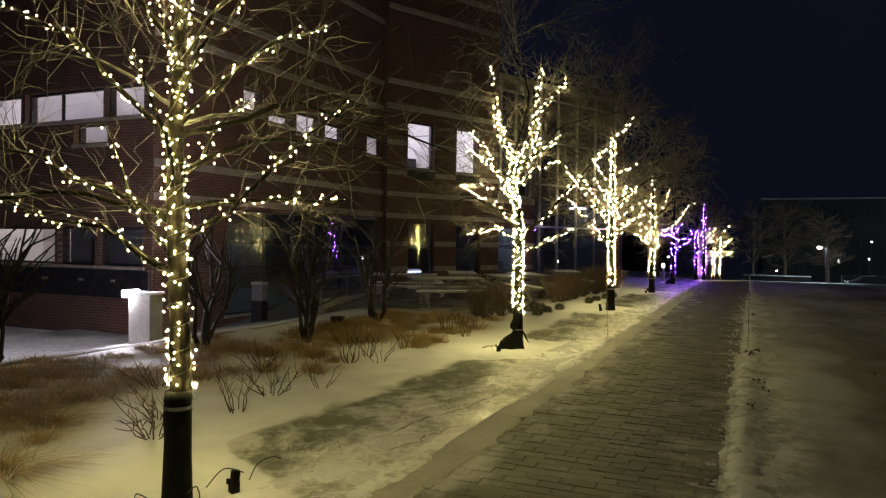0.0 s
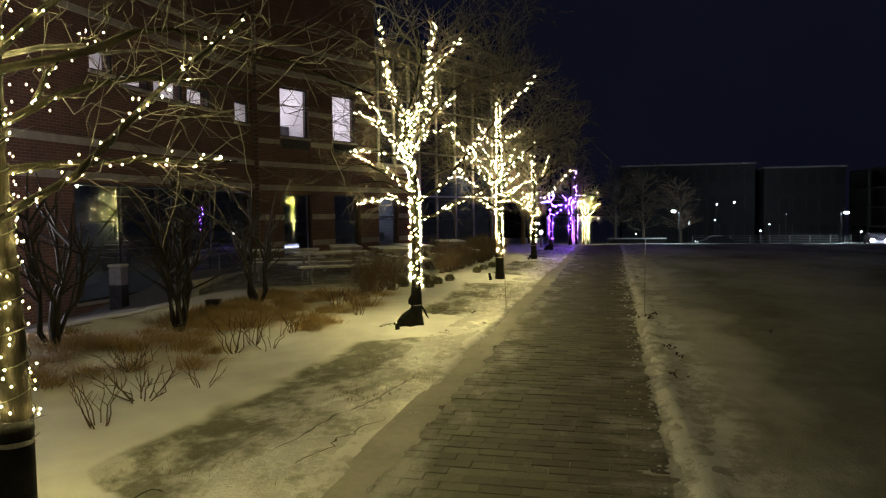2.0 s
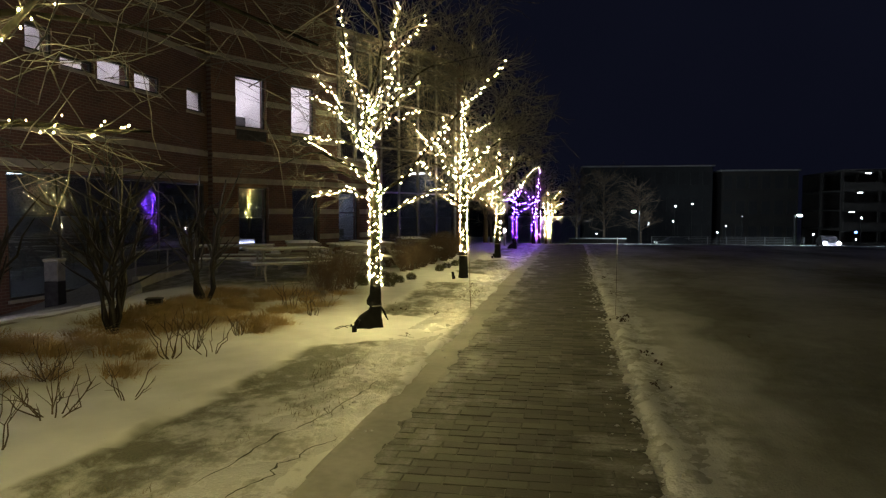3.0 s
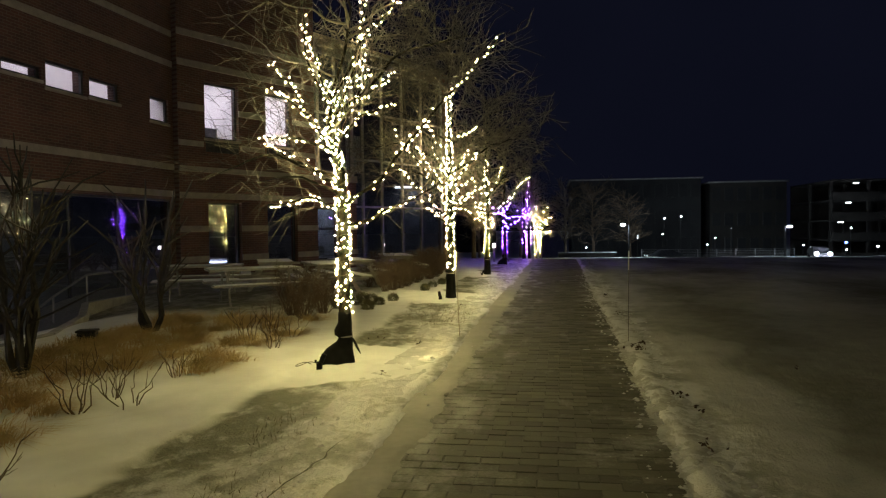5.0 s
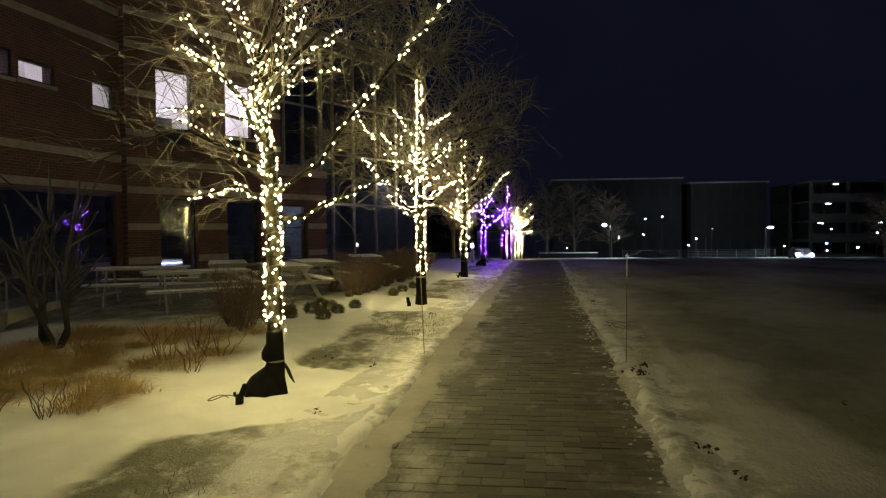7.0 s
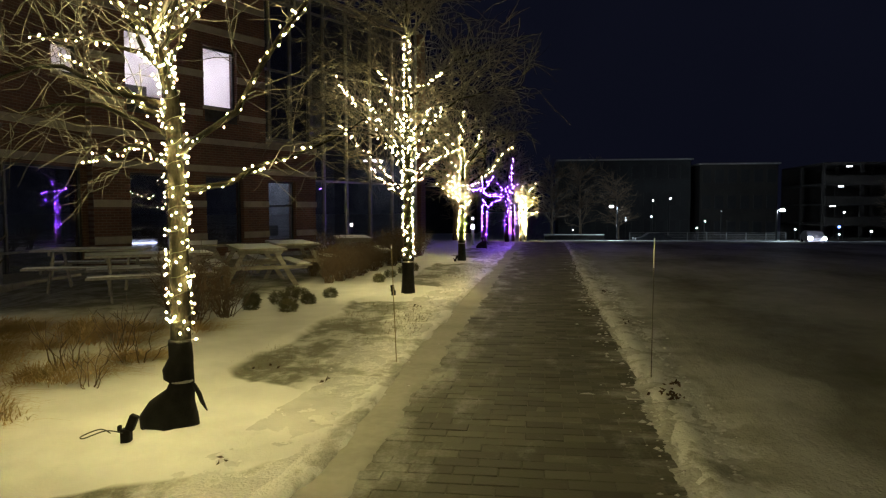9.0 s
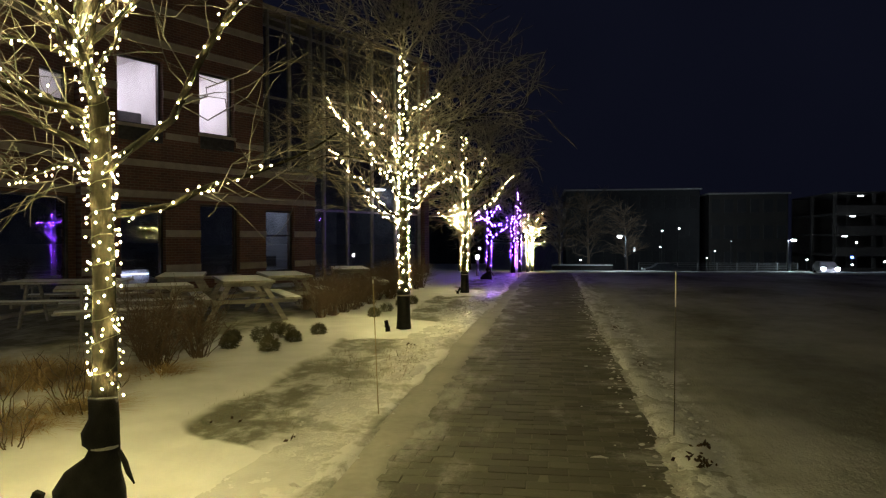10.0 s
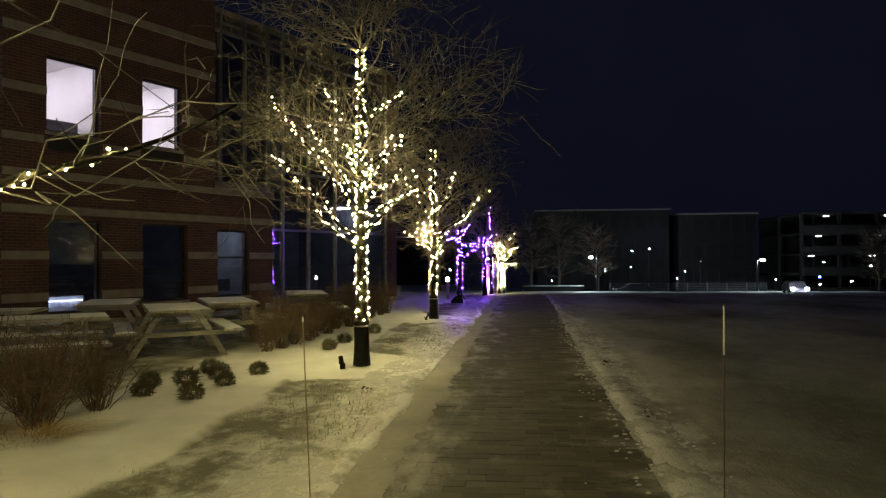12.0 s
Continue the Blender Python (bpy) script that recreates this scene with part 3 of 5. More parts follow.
    for z in horiz + [8.6]:
        for a, b in zip(vert, vert[1:]):
            part("transom", boxed(a + 0.037, b - 0.037, 0.215, 0.325, z - 0.035, z + 0.035), M_ALU, hall)
    for a, b in zip(vert, vert[1:]):
        for c, d in zip(horiz, horiz[1:] + [8.6]):
            part("pane", boxed(a + 0.03, b - 0.03, 0.26, 0.272, c + 0.03, d - 0.03), M_DARKGLASS, hall)
    # upper glazing over the ledge
    upper = part("curtain_wall", boxed(4.64, 6.80, 0.30, 0.36, 3.58, 3.66), M_ALU, e)
    vert = [4.68, 5.0, 5.9, 6.79]
    for s in vert:
        part("mullion", boxed(s - 0.035, s + 0.035, 0.2, 0.34, 3.66, 8.6), M_ALU, upper)
    for z in (3.7, 5.9, 8.1):
        for a, b in zip(vert, vert[1:]):
            part("transom", boxed(a + 0.037, b - 0.037, 0.215, 0.325, z - 0.035, z + 0.035), M_ALU, upper)
    for a, b in zip(vert, vert[1:]):
        for c, d in ((3.7, 5.9), (5.9, 8.1)):
            part("pane", boxed(a + 0.03, b - 0.03, 0.26, 0.272, c + 0.03, d - 0.03), M_DARKGLASS, upper)
    add_room(e, 4.75, 12.8, 3.75, 8.4, 4.0, M_GREYIN, G_CEILDIM, [], back=0.40)
    add_room(e, 6.9, 12.8, -0.5, 3.5, 4.4, M_GREYIN, G_CEILDIM, [(12.2, 2.0, 0.5)], back=0.40)
    part("inner_wall", boxed(8.6, 9.5, 2.2, 2.26, 3.8, 5.6), M_WHITE, e, "pale inner wall of the stair hall")
    part("inner_wall", boxed(6.95, 7.5, 1.6, 1.66, -0.4, 2.6), M_WHITE, e)
    part("end_wall", boxed(12.9, 13.2, 0.0, 8.0, -0.6, 8.6), M_BRICK, e)
    part("roof", boxed(4.7, 13.2, 0.3, 9.0, 8.64, 8.8), M_STONE, e)
    part("roof", boxed(-0.9, 4.6, 0.36, 9.0, 11.8, 11.95), M_STONE, e)
    return e


def build_wing():
    # east wall, from the corner at (-12.4, 13.75) to the bend
    ang = math.degrees(math.atan2(23.73 - 13.75, -11.74 + 12.4))
    e = empty("brick_wing", pose(-12.4, 13.75, 0, 0, 0, ang), "brick building wing with strip windows lit from inside", "building")
    holes = [(2.9, 3.68, 5.18, 5.8), (3.9, 4.98, 5.0, 5.3), (5.12, 6.36, 4.88, 5.52), (6.52, 7.62, 4.92, 5.42), (8.92, 9.76, 4.7, 5.4)]
    lowh = [(2.3, 9.78, -0.35, 2.48)]
    part("wall", wall_mesh(0, 10.0, -1.2, 12.0, holes + lowh), M_BRICK, e)
    for z in (2.65, 3.45, 6.5, 7.4, 9.6):
        part("stone_band", boxed(0, 9.98, -0.03, 0.02, z - 0.09, z + 0.09, 0.006), M_STONE, e)
    for h in holes:
        add_window(e, *h, M_GLASS, inset=0.05)
    # added white lining: catches room light so the bright window looks wider
    part("reveal", boxed(9.735, 9.756, 0.12, 0.35, 4.72, 5.38), M_WHITE, e, "white lining added to widen the bright window")
    add_window(e, *lowh[0], M_DARKGLASS, inset=0.03, bars=(3.8, 5.75, 7.5))
    add_room(e, 3.86, 9.8, 4.0, 7.6, 2.4, M_WHITE, G_CEIL, [(5.0, 1.5, 1.2), (6.6, 1.5, 1.2), (8.6, 1.5, 1.2)], back=0.37)
    add_room(e, 2.3, 3.76, 4.0, 7.6, 1.5, M_WHITE, G_CEIL, [(3.0, 1.2, 1.0)], back=0.37)
    add_room(e, 0.4, 9.8, -1.1, 2.6, 3.0, M_GREYIN, G_CEILDIM, [(4.6, 2.2, 0.5)], back=0.37)
    # south wall, facing the walker
    f = empty("brick_wing", pose(-26.0, 13.75, 0), "brick building wing with strip windows lit from inside", "building")
    h2 = [(6.6, 9.0, 4.56, 5.34), (9.15, 11.95, 4.56, 5.34), (12.0, 13.5, 4.56, 5.34), (10.95, 12.1, 3.95, 4.46)]
    l2 = [(7.6, 10.3, 0.98, 1.92), (10.4, 11.7, 0.98, 1.92), (11.8, 13.3, 0.98, 1.92)]
    part("wall", wall_mesh(0, 13.57, -1.2, 12.0, h2 + l2), M_BRICK, f)
    for h in h2:
        add_window(f, *h, M_GLASS, bars=(h[0] + 1.2,) if h[1] - h[0] > 2 else ())
    for h in l2:
        add_window(f, *h, M_GLASS)
    part("dark_panel", boxed(5.0, 13.5, -0.04, 0.0, 0.22, 0.9, 0.01), M_METAL, f, "dark panel band with pale shapes")
    for i, s in enumerate((9.9, 11.2, 12.3)):
        part("pale_shape", boxed(s, s + 0.22 - 0.04 * i, -0.05, -0.044, 0.6, 0.66), M_STONE, f)
    add_room(f, 6.3, 13.1, 3.6, 7.2, 1.7, M_WHITE, G_CEIL, [(7.6, 1.3, 1.2), (9.9, 1.3, 1.2), (12.2, 1.3, 1.2)], back=0.37)
    add_room(f, 7.2, 12.9, -1.1, 3.4, 1.6, M_WHITE, G_WARMDIM, [(9.0, 1.5, 1.2), (12.5, 1.5, 1.2), (10.8, 1.2, 1.2)], back=0.37)
    part("orange_board", boxed(10.2, 10.9, 0.9, 0.95, -1.0, 2.0), M_ORANGE, f, "orange painted board behind the glass")
    part("roof", boxed(0, 13.5, 0.36, 9.0, 11.8, 11.95), M_STONE, f)
    return e, f


build_main()
build_wing()


def build_plaza():
    """Snowy forecourt lower than the bed, with its concrete edging."""
    pts = [(-9.2, 2.0), (-8.45, 7.4), (-7.85, 12.0), (-7.95, 13.6), (-8.9, 15.6), (-10.3, 17.6), (-10.4, 19.4), (-10.55, 21.6)]
    e = empty("plaza_edging", pose(0, 0, 0), "low concrete edging between planting bed and forecourt", "kerb", kind="structure")
    for (xa, ya), (xb, yb) in zip(pts, pts[1:]):
        ln = math.hypot(xb - xa, yb - ya)
        k = max(1, round(ln / 1.2))
        for i in range(k):
            t = i / k
            m = pose(xa + (xb - xa) * t, ya + (yb - ya) * t, 0, 0, 0, math.degrees(math.atan2(yb - ya, xb - xa)))
            part("kerb_stone", boxed(0.004, ln / k - 0.004, -0.07, 0.07, -0.5, 0.06, 0.012, m=m), M_KERB, e)
    bm = bmesh.new()
    k = 24
    rows = []
    for i in range(k + 1):
        t = i / k * (len(pts) - 1)
        j = min(int(t), len(pts) - 2)
        u = t - j
        x0, y0 = pts[j][0] + (pts[j + 1][0] - pts[j][0]) * u, pts[j][1] + (pts[j + 1][1] - pts[j][1]) * u
        row = []
        for q in range(15):
            f = q / 14
            x = x0 - 0.1 - f * (x0 + 14.5)
            z = ground_z(x, y0) + 0.05 + 0.05 * noise.noise(Vector((x * 0.8, y0 * 0.8, 2))) + (0.16 * max(0, f - 0.5) if y0 < 14 else 0)
            row.append(bm.verts.new((x, y0 + 0.0, z)))
        rows.append(row)
    for a, b in zip(rows, rows[1:]):
        for q in range(14):
            bm.faces.new((a[q], b[q], b[q + 1], a[q + 1]))
    ob = mesh_object("snow_drift", bm, M_FORECOURT, True)
    tagged(ob, "smooth snow over the forecourt paving, coloured dark where unlit", "snow", kind="structure")


build_plaza()


# ---------------------------------------------------------------- trees with string lights
def curve_pts(p0, p1, rng, sag=0.0, wob=0.05, k=9, bulge=0.0):
    """Points from p0 to p1 along a wavering line that first rises (bulge) or sags."""
    out = []
    d = p1 - p0
    ph = rng.uniform(0, 20)
    for i in range(k):
        t = i / (k - 1)
        q = p0 + d * t
        q.z += (bulge - sag) * math.sin(math.pi * t) * d.length
        a = math.sin(math.pi * min(1, t * 1.2))
        q += Vector((noise.noise(Vector((t * 3, ph, 0))), noise.noise(Vector((t * 3, ph, 7))), noise.noise(Vector((t * 3, ph, 14))))) * wob * a * d.length
        if 0 < i < k - 1:
            q += Vector((rng.gauss(0, 1), rng.gauss(0, 1), rng.gauss(0, 1))) * wob * 0.10 * d.length / math.sqrt(k)
        out.append(q)
    return out


def bulb_mesh(name, mat, r):
    bm = bmesh.new()
    v = [bm.verts.new(p) for p in ((r, 0, 0), (-r, 0, 0), (0, r, 0), (0, -r, 0), (0, 0, r * 1.25), (0, 0, -r * 1.25))]
    for f in ((0, 2, 4), (2, 1, 4), (1, 3, 4), (3, 0, 4), (2, 0, 5), (1, 2, 5), (3, 1, 5), (0, 3, 5)):
        bm.faces.new([v[i] for i in f])
    me = bpy.data.meshes.new(name)
    bm.to_mesh(me)
    bm.free()
    me.materials.append(mat)
    return me


def along(pts, s):
    """The point at fraction s of a polyline."""
    t = s * (len(pts) - 1)
    i = min(int(t), len(pts) - 2)
    return pts[i].lerp(pts[i + 1], t - i)


def build_tree(name, x, y, seed, height, trunk_r, limbs, lit_from, lit_to, glow, bulb_r, label, twig_n=9, dens=30, singles=0, crown=1.0, extra=8, tdens=58, thin=1.0, fork=99.0):
    """A bare street tree. limbs: (height on the trunk, compass angle, reach, height of the tip, bulge, lit)."""
    rng = random.Random(seed)
    gz = ground_z(x, y)
    tree = empty("tree", pose(x, y, gz), label, "tree", "trees along the path")
    lean = Vector((rng.uniform(-0.06, 0.06), rng.uniform(-0.06, 0.06), 0))
    trunk = []
    for i in range(15):
        t = i / 14
        trunk.append(Vector((lean.x * t + 0.035 * noise.noise(Vector((t * 4, seed, 0))), lean.y * t + 0.035 * noise.noise(Vector((t * 4, seed, 5))), -0.1 + t * (height + 0.1))))
    trad = [trunk_r * (1.25 if i == 0 else (1 - 0.9 * (i / 14) ** 0.9)) for i in range(15)]
    for i, q in enumerate(trunk):      # above the fork only a slim, wandering leader goes on
        if q.z > fork:
            trad[i] *= 0.42
            q += Vector((0.32 * noise.noise(Vector((q.z * 0.9, seed, 3))), 0.32 * noise.noise(Vector((q.z * 0.9, seed, 8))), 0))

    def trunk_at(z):
        return along(trunk, max(0, min(1, (z + 0.1) / (height + 0.1))))

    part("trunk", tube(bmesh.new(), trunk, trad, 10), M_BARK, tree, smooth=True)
    lit_lines = []
    all_lines = []
    for z0, az, reach, z1, bulge, lit in limbs:
        p0 = trunk_at(z0)
        p1 = p0 + polar(az, reach)
        p1.z = z1
        pts = curve_pts(p0, p1, rng, wob=0.09, k=10, bulge=bulge)
        r0 = trunk_r * (0.36 if reach > 0.9 else 0.30) * (1 - 0.55 * z0 / height)
        rad = [r0 * (1 - 0.78 * i / 9) for i in range(10)]
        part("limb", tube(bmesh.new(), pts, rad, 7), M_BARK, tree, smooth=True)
        all_lines.append((pts, r0, lit))
        if lit:
            lit_lines.append((pts[: 3 + int(7 * lit)], r0))
    for i in range(extra):
        z0 = rng.uniform(0.42, 0.97) * height
        az = rng.uniform(0, 360)
        p0 = trunk_at(z0)
        reach = rng.uniform(0.8, 1.9) * (1.15 - 0.6 * z0 / height) * crown
        p1 = p0 + polar(az, reach)
        p1.z = z0 + rng.uniform(0.2, 0.95)
        pts = curve_pts(p0, p1, rng, wob=0.12, k=9, bulge=rng.uniform(-0.05, 0.12))
        r0 = trunk_r * 0.2
        part("limb", tube(bmesh.new(), pts, [r0 * (1 - 0.8 * j / 8) for j in range(9)], 5), M_TWIG, tree, smooth=True)
        all_lines.append((pts, r0, 0))
    # twigs, forked twice
    bm = bmesh.new()
    top = trunk[9:]
    for pts, r0, lit in all_lines + [(top, trunk_r * 0.3, 0)]:
        ln = sum((b - a).length for a, b in zip(pts, pts[1:]))
        for i in range(max(3, int(twig_n * ln))):
            s = rng.uniform(0.22, 1.0)
            p = along(pts, s)
            d = (along(pts, min(1, s + 0.05)) - along(pts, max(0, s - 0.05))).normalized()
            side = d.cross(Vector((rng.gauss(0, 1), rng.gauss(0, 1), rng.gauss(0, 1)))).normalized()
            d2 = (d * 0.8 + side * 0.85 + Vector((0, 0, rng.uniform(-0.1, 0.6)))).normalized()
            l2 = rng.uniform(0.25, 0.85) * crown * (1.15 - 0.5 * s)
            sec = curve_pts(p, p + d2 * l2, rng, wob=0.30, k=6, bulge=rng.uniform(-0.12, 0.12))
            ra = max(0.0035, r0 * 0.3 * (1 - 0.5 * s)) * thin
            tube(bm, sec, [ra * (1 - 0.7 * j / 5) for j in range(6)], 4, False)
            for j in range(rng.randint(2, 4)):
                u = rng.uniform(0.25, 1)
                q = along(sec, u)
                d3 = (d2 + Vector((rng.gauss(0, 0.7), rng.gauss(0, 0.7), rng.gauss(0, 0.55)))).normalized()
                l3 = rng.uniform(0.14, 0.5) * crown
                ter = curve_pts(q, q + d3 * l3, rng, wob=0.28, k=4, bulge=rng.uniform(-0.1, 0.12))
                tube(bm, ter, [0.0042 * thin, 0.0037 * thin, 0.0031 * thin, 0.002 * thin], 3, False)
    part("crown", bm, M_TWIG, tree, "bare crown of fine twigs")

    # string lights: cable wound round trunk and limbs, bulbs along it
    string = empty("string_lights", pose(x, y, gz), name + " string lights wound round a bare tree", "string lights", "lit trees along the path")
    cab = bmesh.new()
    bulbs = []
    turns = (lit_to - lit_from) * 7
    wind = []
    k = int(turns * 10)
    for i in range(k + 1):
        t = i / k
        z = lit_from + (lit_to - lit_from) * t
        c = trunk_at(z)
        rr = trunk_r * (1 - 0.9 * (max(0.0, z) / height) ** 0.9) * (0.42 if z > fork else 1.0) + 0.012
        a = turns * t * 2 * math.pi + 0.9 * noise.noise(Vector((t * 30, seed, 2)))
        wind.append(Vector((c.x + rr * math.cos(a), c.y + rr * math.sin(a), z + 0.03 * noise.noise(Vector((t * 50, seed, 9))))))
    tube(cab, wind, [0.0028] * len(wind), 3, False)
    nb = int((lit_to - lit_from) * tdens * 0.75)
    for i in range(nb):
        q = along(wind, (i + rng.uniform(0.1, 0.9)) / nb)
        c = trunk_at(q.z)
        out = Vector((q.x - c.x, q.y - c.y, 0))
        out = out.normalized() if out.length > 1e-6 else Vector((1, 0, 0))
        spin = Matrix.Rotation(rng.gauss(0, 1.6), 3, "Z")
        bulbs.append(Vector((c.x, c.y, q.z)) + spin @ (Vector((q.x - c.x, q.y - c.y, 0)) + out * rng.uniform(0.010, 0.022)) + Vector((0, 0, rng.gauss(0, 0.03))))
    for pts, r0 in lit_lines:
        ln = sum((b - a).length for a, b in zip(pts, pts[1:]))
        kk = max(8, int(ln * 30))
        line = []
        for i in range(kk + 1):
            t = i / kk
            p = along(pts, t)
            a = t * ln * 40
            rr = r0 * (1 - 0.75 * t) + 0.006
            line.append(p + Vector((math.cos(a) * rr, math.sin(a * 0.93) * rr, math.sin(a) * rr)))
        tube(cab, line, [0.0026] * len(line), 3, False)
        nb = int(ln * dens * 0.8)
        for i in range(nb):
            q = along(line, (i + rng.uniform(0.0, 1.0)) / nb)
            bulbs.append(q + Vector((rng.gauss(0, 1), rng.gauss(0, 1), rng.gauss(0, 1))).normalized() * (0.010 + abs(rng.gauss(0, 0.02))))
    part("cable", cab, M_CABLE, string, "thin dark green cable")
    me = bulb_mesh("bulb", glow, bulb_r * 1.1)
    for q in bulbs[:singles]:
        b = new("bulb", me)
        b.parent = string
        b.matrix_basis = Matrix.Translation(q)
    rest = bulbs[singles:]
    if rest:
        vs, fs = [], []
        base = [v.co.copy() for v in me.vertices]
        polys = [tuple(f.vertices) for f in me.polygons]
        for q in rest:
            o = len(vs)
            vs += [tuple(q + v) for v in base]
            fs += [tuple(o + i for i in f) for f in polys]
        m2 = bpy.data.meshes.new("bulbs")
        m2.from_pydata(vs, [], fs)
        m2.materials.append(glow)
        b = new("bulbs", m2)
        b.parent = string
        tagged(b, "many small glowing bulbs", kind="stuff")
    return tree, string


def mixed(seed, zs, base_az, n, reach, lit=1.0):
    """Regular lit limbs for the trees farther down the row."""
    rng = random.Random(seed)
    out = []
    for i in range(n):
        z = zs[0] + (zs[1] - zs[0]) * i / max(1, n - 1)
        r = reach * rng.uniform(0.7, 1.1)
        out.append((z, base_az + i * 137.5 + rng.uniform(-25, 25), r, z + r * rng.uniform(0.35, 1.15), rng.uniform(-0.05, 0.08), lit))
    return out


TREE_A = [
    (1.45, 195, 1.30, 1.92, 0.02, 1), (1.50, 215, 0.42, 2.35, -0.08, 1), (2.2, 205, 1.25, 3.15, 0.10, 1),
    (1.85, 55, 1.16, 1.95, 0.02, 1), (1.62, -8, 1.35, 2.4, -0.02, 1), (2.35, 22, 0.95, 2.98, 0.10, 1),
    (2.5, 5, 0.7, 3.4, 0.02, 1), (2.55, 150, 0.7, 3.5, 0.05, 1), (2.0, 100, 0.9, 2.7, 0.05, 1), (1.9, 300, 0.8, 2.6, 0.08, 1),
    (2.75, 30, 0.9, 3.9, 0.0, 1), (2.8, 200, 0.9, 3.95, 0.0, 1), (1.75, 195, 1.3, 2.25, 0.05, 0.8), (2.05, 15, 1.2, 2.2, 0.1, 0.2),
    (1.8, 205, 1.6, 1.7, 0.12, 0), (2.3, 18, 1.7, 2.2, 0.12, 0)]
TREE_B = [
    (1.80, 148, 1.3, 1.80, 0.06, 1), (1.58, 44, 1.42, 2.15, -0.06, 0.66), (2.02, 161, 1.12, 2.56, 0.0, 1), (2.45, 190, 0.85, 2.58, 0.05, 1),
    (1.78, -22, 1.95, 3.35, -0.02, 1), (2.35, 230, 0.7, 3.0, 0.05, 1), (2.4, 320, 0.75, 3.2, 0.05, 1), (2.6, 40, 0.85, 3.4, 0.03, 1), (2.9, 130, 0.7, 3.9, 0.0, 1), (2.45, 185, 0.78, 3.15, 0.10, 1), (2.5, 12, 0.75, 2.95, 0.10, 1), (2.55, 170, 0.75, 3.5, 0.02, 1),
    (2.55, 20, 0.48, 4.4, 0.02, 1), (2.7, 195, 0.35, 4.45, 0.0, 1), (3.0, 10, 0.95, 4.35, 0.05, 0.9), (2.3, 100, 0.9, 3.2, 0.05, 1),
    (2.2, 280, 0.8, 3.0, 0.08, 1), (2.8, 60, 0.8, 3.9, 0.0, 0.8), (2.1, 190, 1.5, 2.1, 0.15, 0), (2.8, 355, 1.7, 3.6, 0.1, 0), (1.9, 200, 0.9, 2.05, 0.15, 0)]
TREE_C = [
    (1.62, 185, 0.62, 2.15, -0.12, 1), (1.75, 235, 1.45, 2.75, -0.03, 1), (2.0, 205, 1.2, 3.6, 0.0, 1), (2.2, 200, 0.75, 3.3, 0.05, 1),
    (1.95, 8, 0.75, 2.45, 0.0, 1), (2.2, 3, 0.55, 2.6, 0.05, 1), (3.3, -40, 0.85, 3.62, 0.0, 1), (2.4, 330, 0.8, 3.1, 0.03, 1), (2.6, 60, 0.75, 3.3, 0.0, 1), (2.1, 90, 0.8, 2.9, 0.0, 1), (2.3, 270, 0.8, 3.0, 0.02, 1),
    (2.5, 150, 0.6, 3.4, 0.0, 1), (3.1, 175, 0.55, 3.85, 0.0, 1), (1.8, 20, 0.5, 2.3, -0.05, 1), (2.7, 5, 2.0, 3.5, 0.10, 0), (2.9, 190, 1.9, 3.2, 0.15, 0),
    (3.3, 10, 1.8, 4.2, 0.1, 0), (3.4, 170, 1.6, 4.3, 0.05, 0), (2.4, 185, 1.9, 2.5, 0.18, 0)]
TREE_D = [
    (1.55, 80, 0.85, 2.1, -0.05, 1), (1.5, 268, 1.9, 2.4, 0.0, 0.9), (1.5, 285, 1.6, 1.62, 0.02, 0.8), (1.6, 250, 0.9, 2.2, -0.05, 1),
    (1.7, 185, 0.75, 2.2, -0.1, 1), (1.9, 5, 0.85, 2.5, -0.05, 1), (2.0, 5, 1.35, 3.15, -0.03, 1), (2.2, 180, 0.85, 3.7, 0.0, 1), (2.3, 95, 0.8, 3.2, 0, 1),
    (2.4, 10, 0.55, 3.6, 0.0, 1), (2.1, 270, 0.8, 2.9, 0, 1), (2.6, 190, 0.6, 3.9, 0, 1), (1.8, 190, 0.5, 2.5, 0, 1), (2.6, 5, 1.7, 3.6, 0.1, 0), (2.8, 185, 1.6, 3.6, 0.1, 0)]

TREE_V1 = [
    (1.5, 0, 0.65, 1.85, -0.04, 1), (1.85, -5, 0.62, 1.95, 0.04, 1), (1.95, 180, 0.5, 2.4, -0.03, 1), (2.0, 95, 0.6, 2.4, 0.0, 1), (2.05, 255, 1.3, 2.0, 0.08, 0.9), (2.1, 20, 0.3, 2.6, 0, 1)]
TREE_V2 = [
    (2.0, 180, 0.75, 3.1, 0.03, 1), (1.95, 176, 0.6, 2.1, 0.05, 1), (2.0, 90, 0.6, 2.6, 0, 0.8), (2.0, 0, 0.3, 2.5, 0, 1), (2.1, 270, 0.7, 2.6, 0, 0.8)]

LBL = "bare tree wound with warm white string lights, "
build_tree("warm white", -3.05, 5.0, 3, 5.6, 0.078, TREE_A, 0.72, 4.6, G_WARM, 0.0033, LBL + "black wrapped foot", 8, 36, 300, extra=9, tdens=135, thin=0.6, crown=1.1)
build_tree("warm white", -3.0, 12.0, 8, 6.2, 0.078, TREE_B, 0.63, 2.75, G_WARM, 0.0043, LBL + "black bagged foot", 9, 32, 300, extra=18, tdens=125, thin=0.8, crown=1.15, fork=2.45)
build_tree("warm white", -2.8, 19.3, 12, 6.0, 0.088, TREE_C, 0.64, 4.45, G_WARM, 0.0051, LBL + "black wrapped foot", 8, 31, 300, extra=30, tdens=78, thin=1.5, crown=1.4)
build_tree("warm white", -2.62, 26.7, 17, 5.8, 0.09, TREE_D, 0.58, 4.2, G_WARM, 0.005, LBL + "black wrapped foot", 8, 17, 0, extra=22, tdens=36, thin=1.6, crown=1.3)
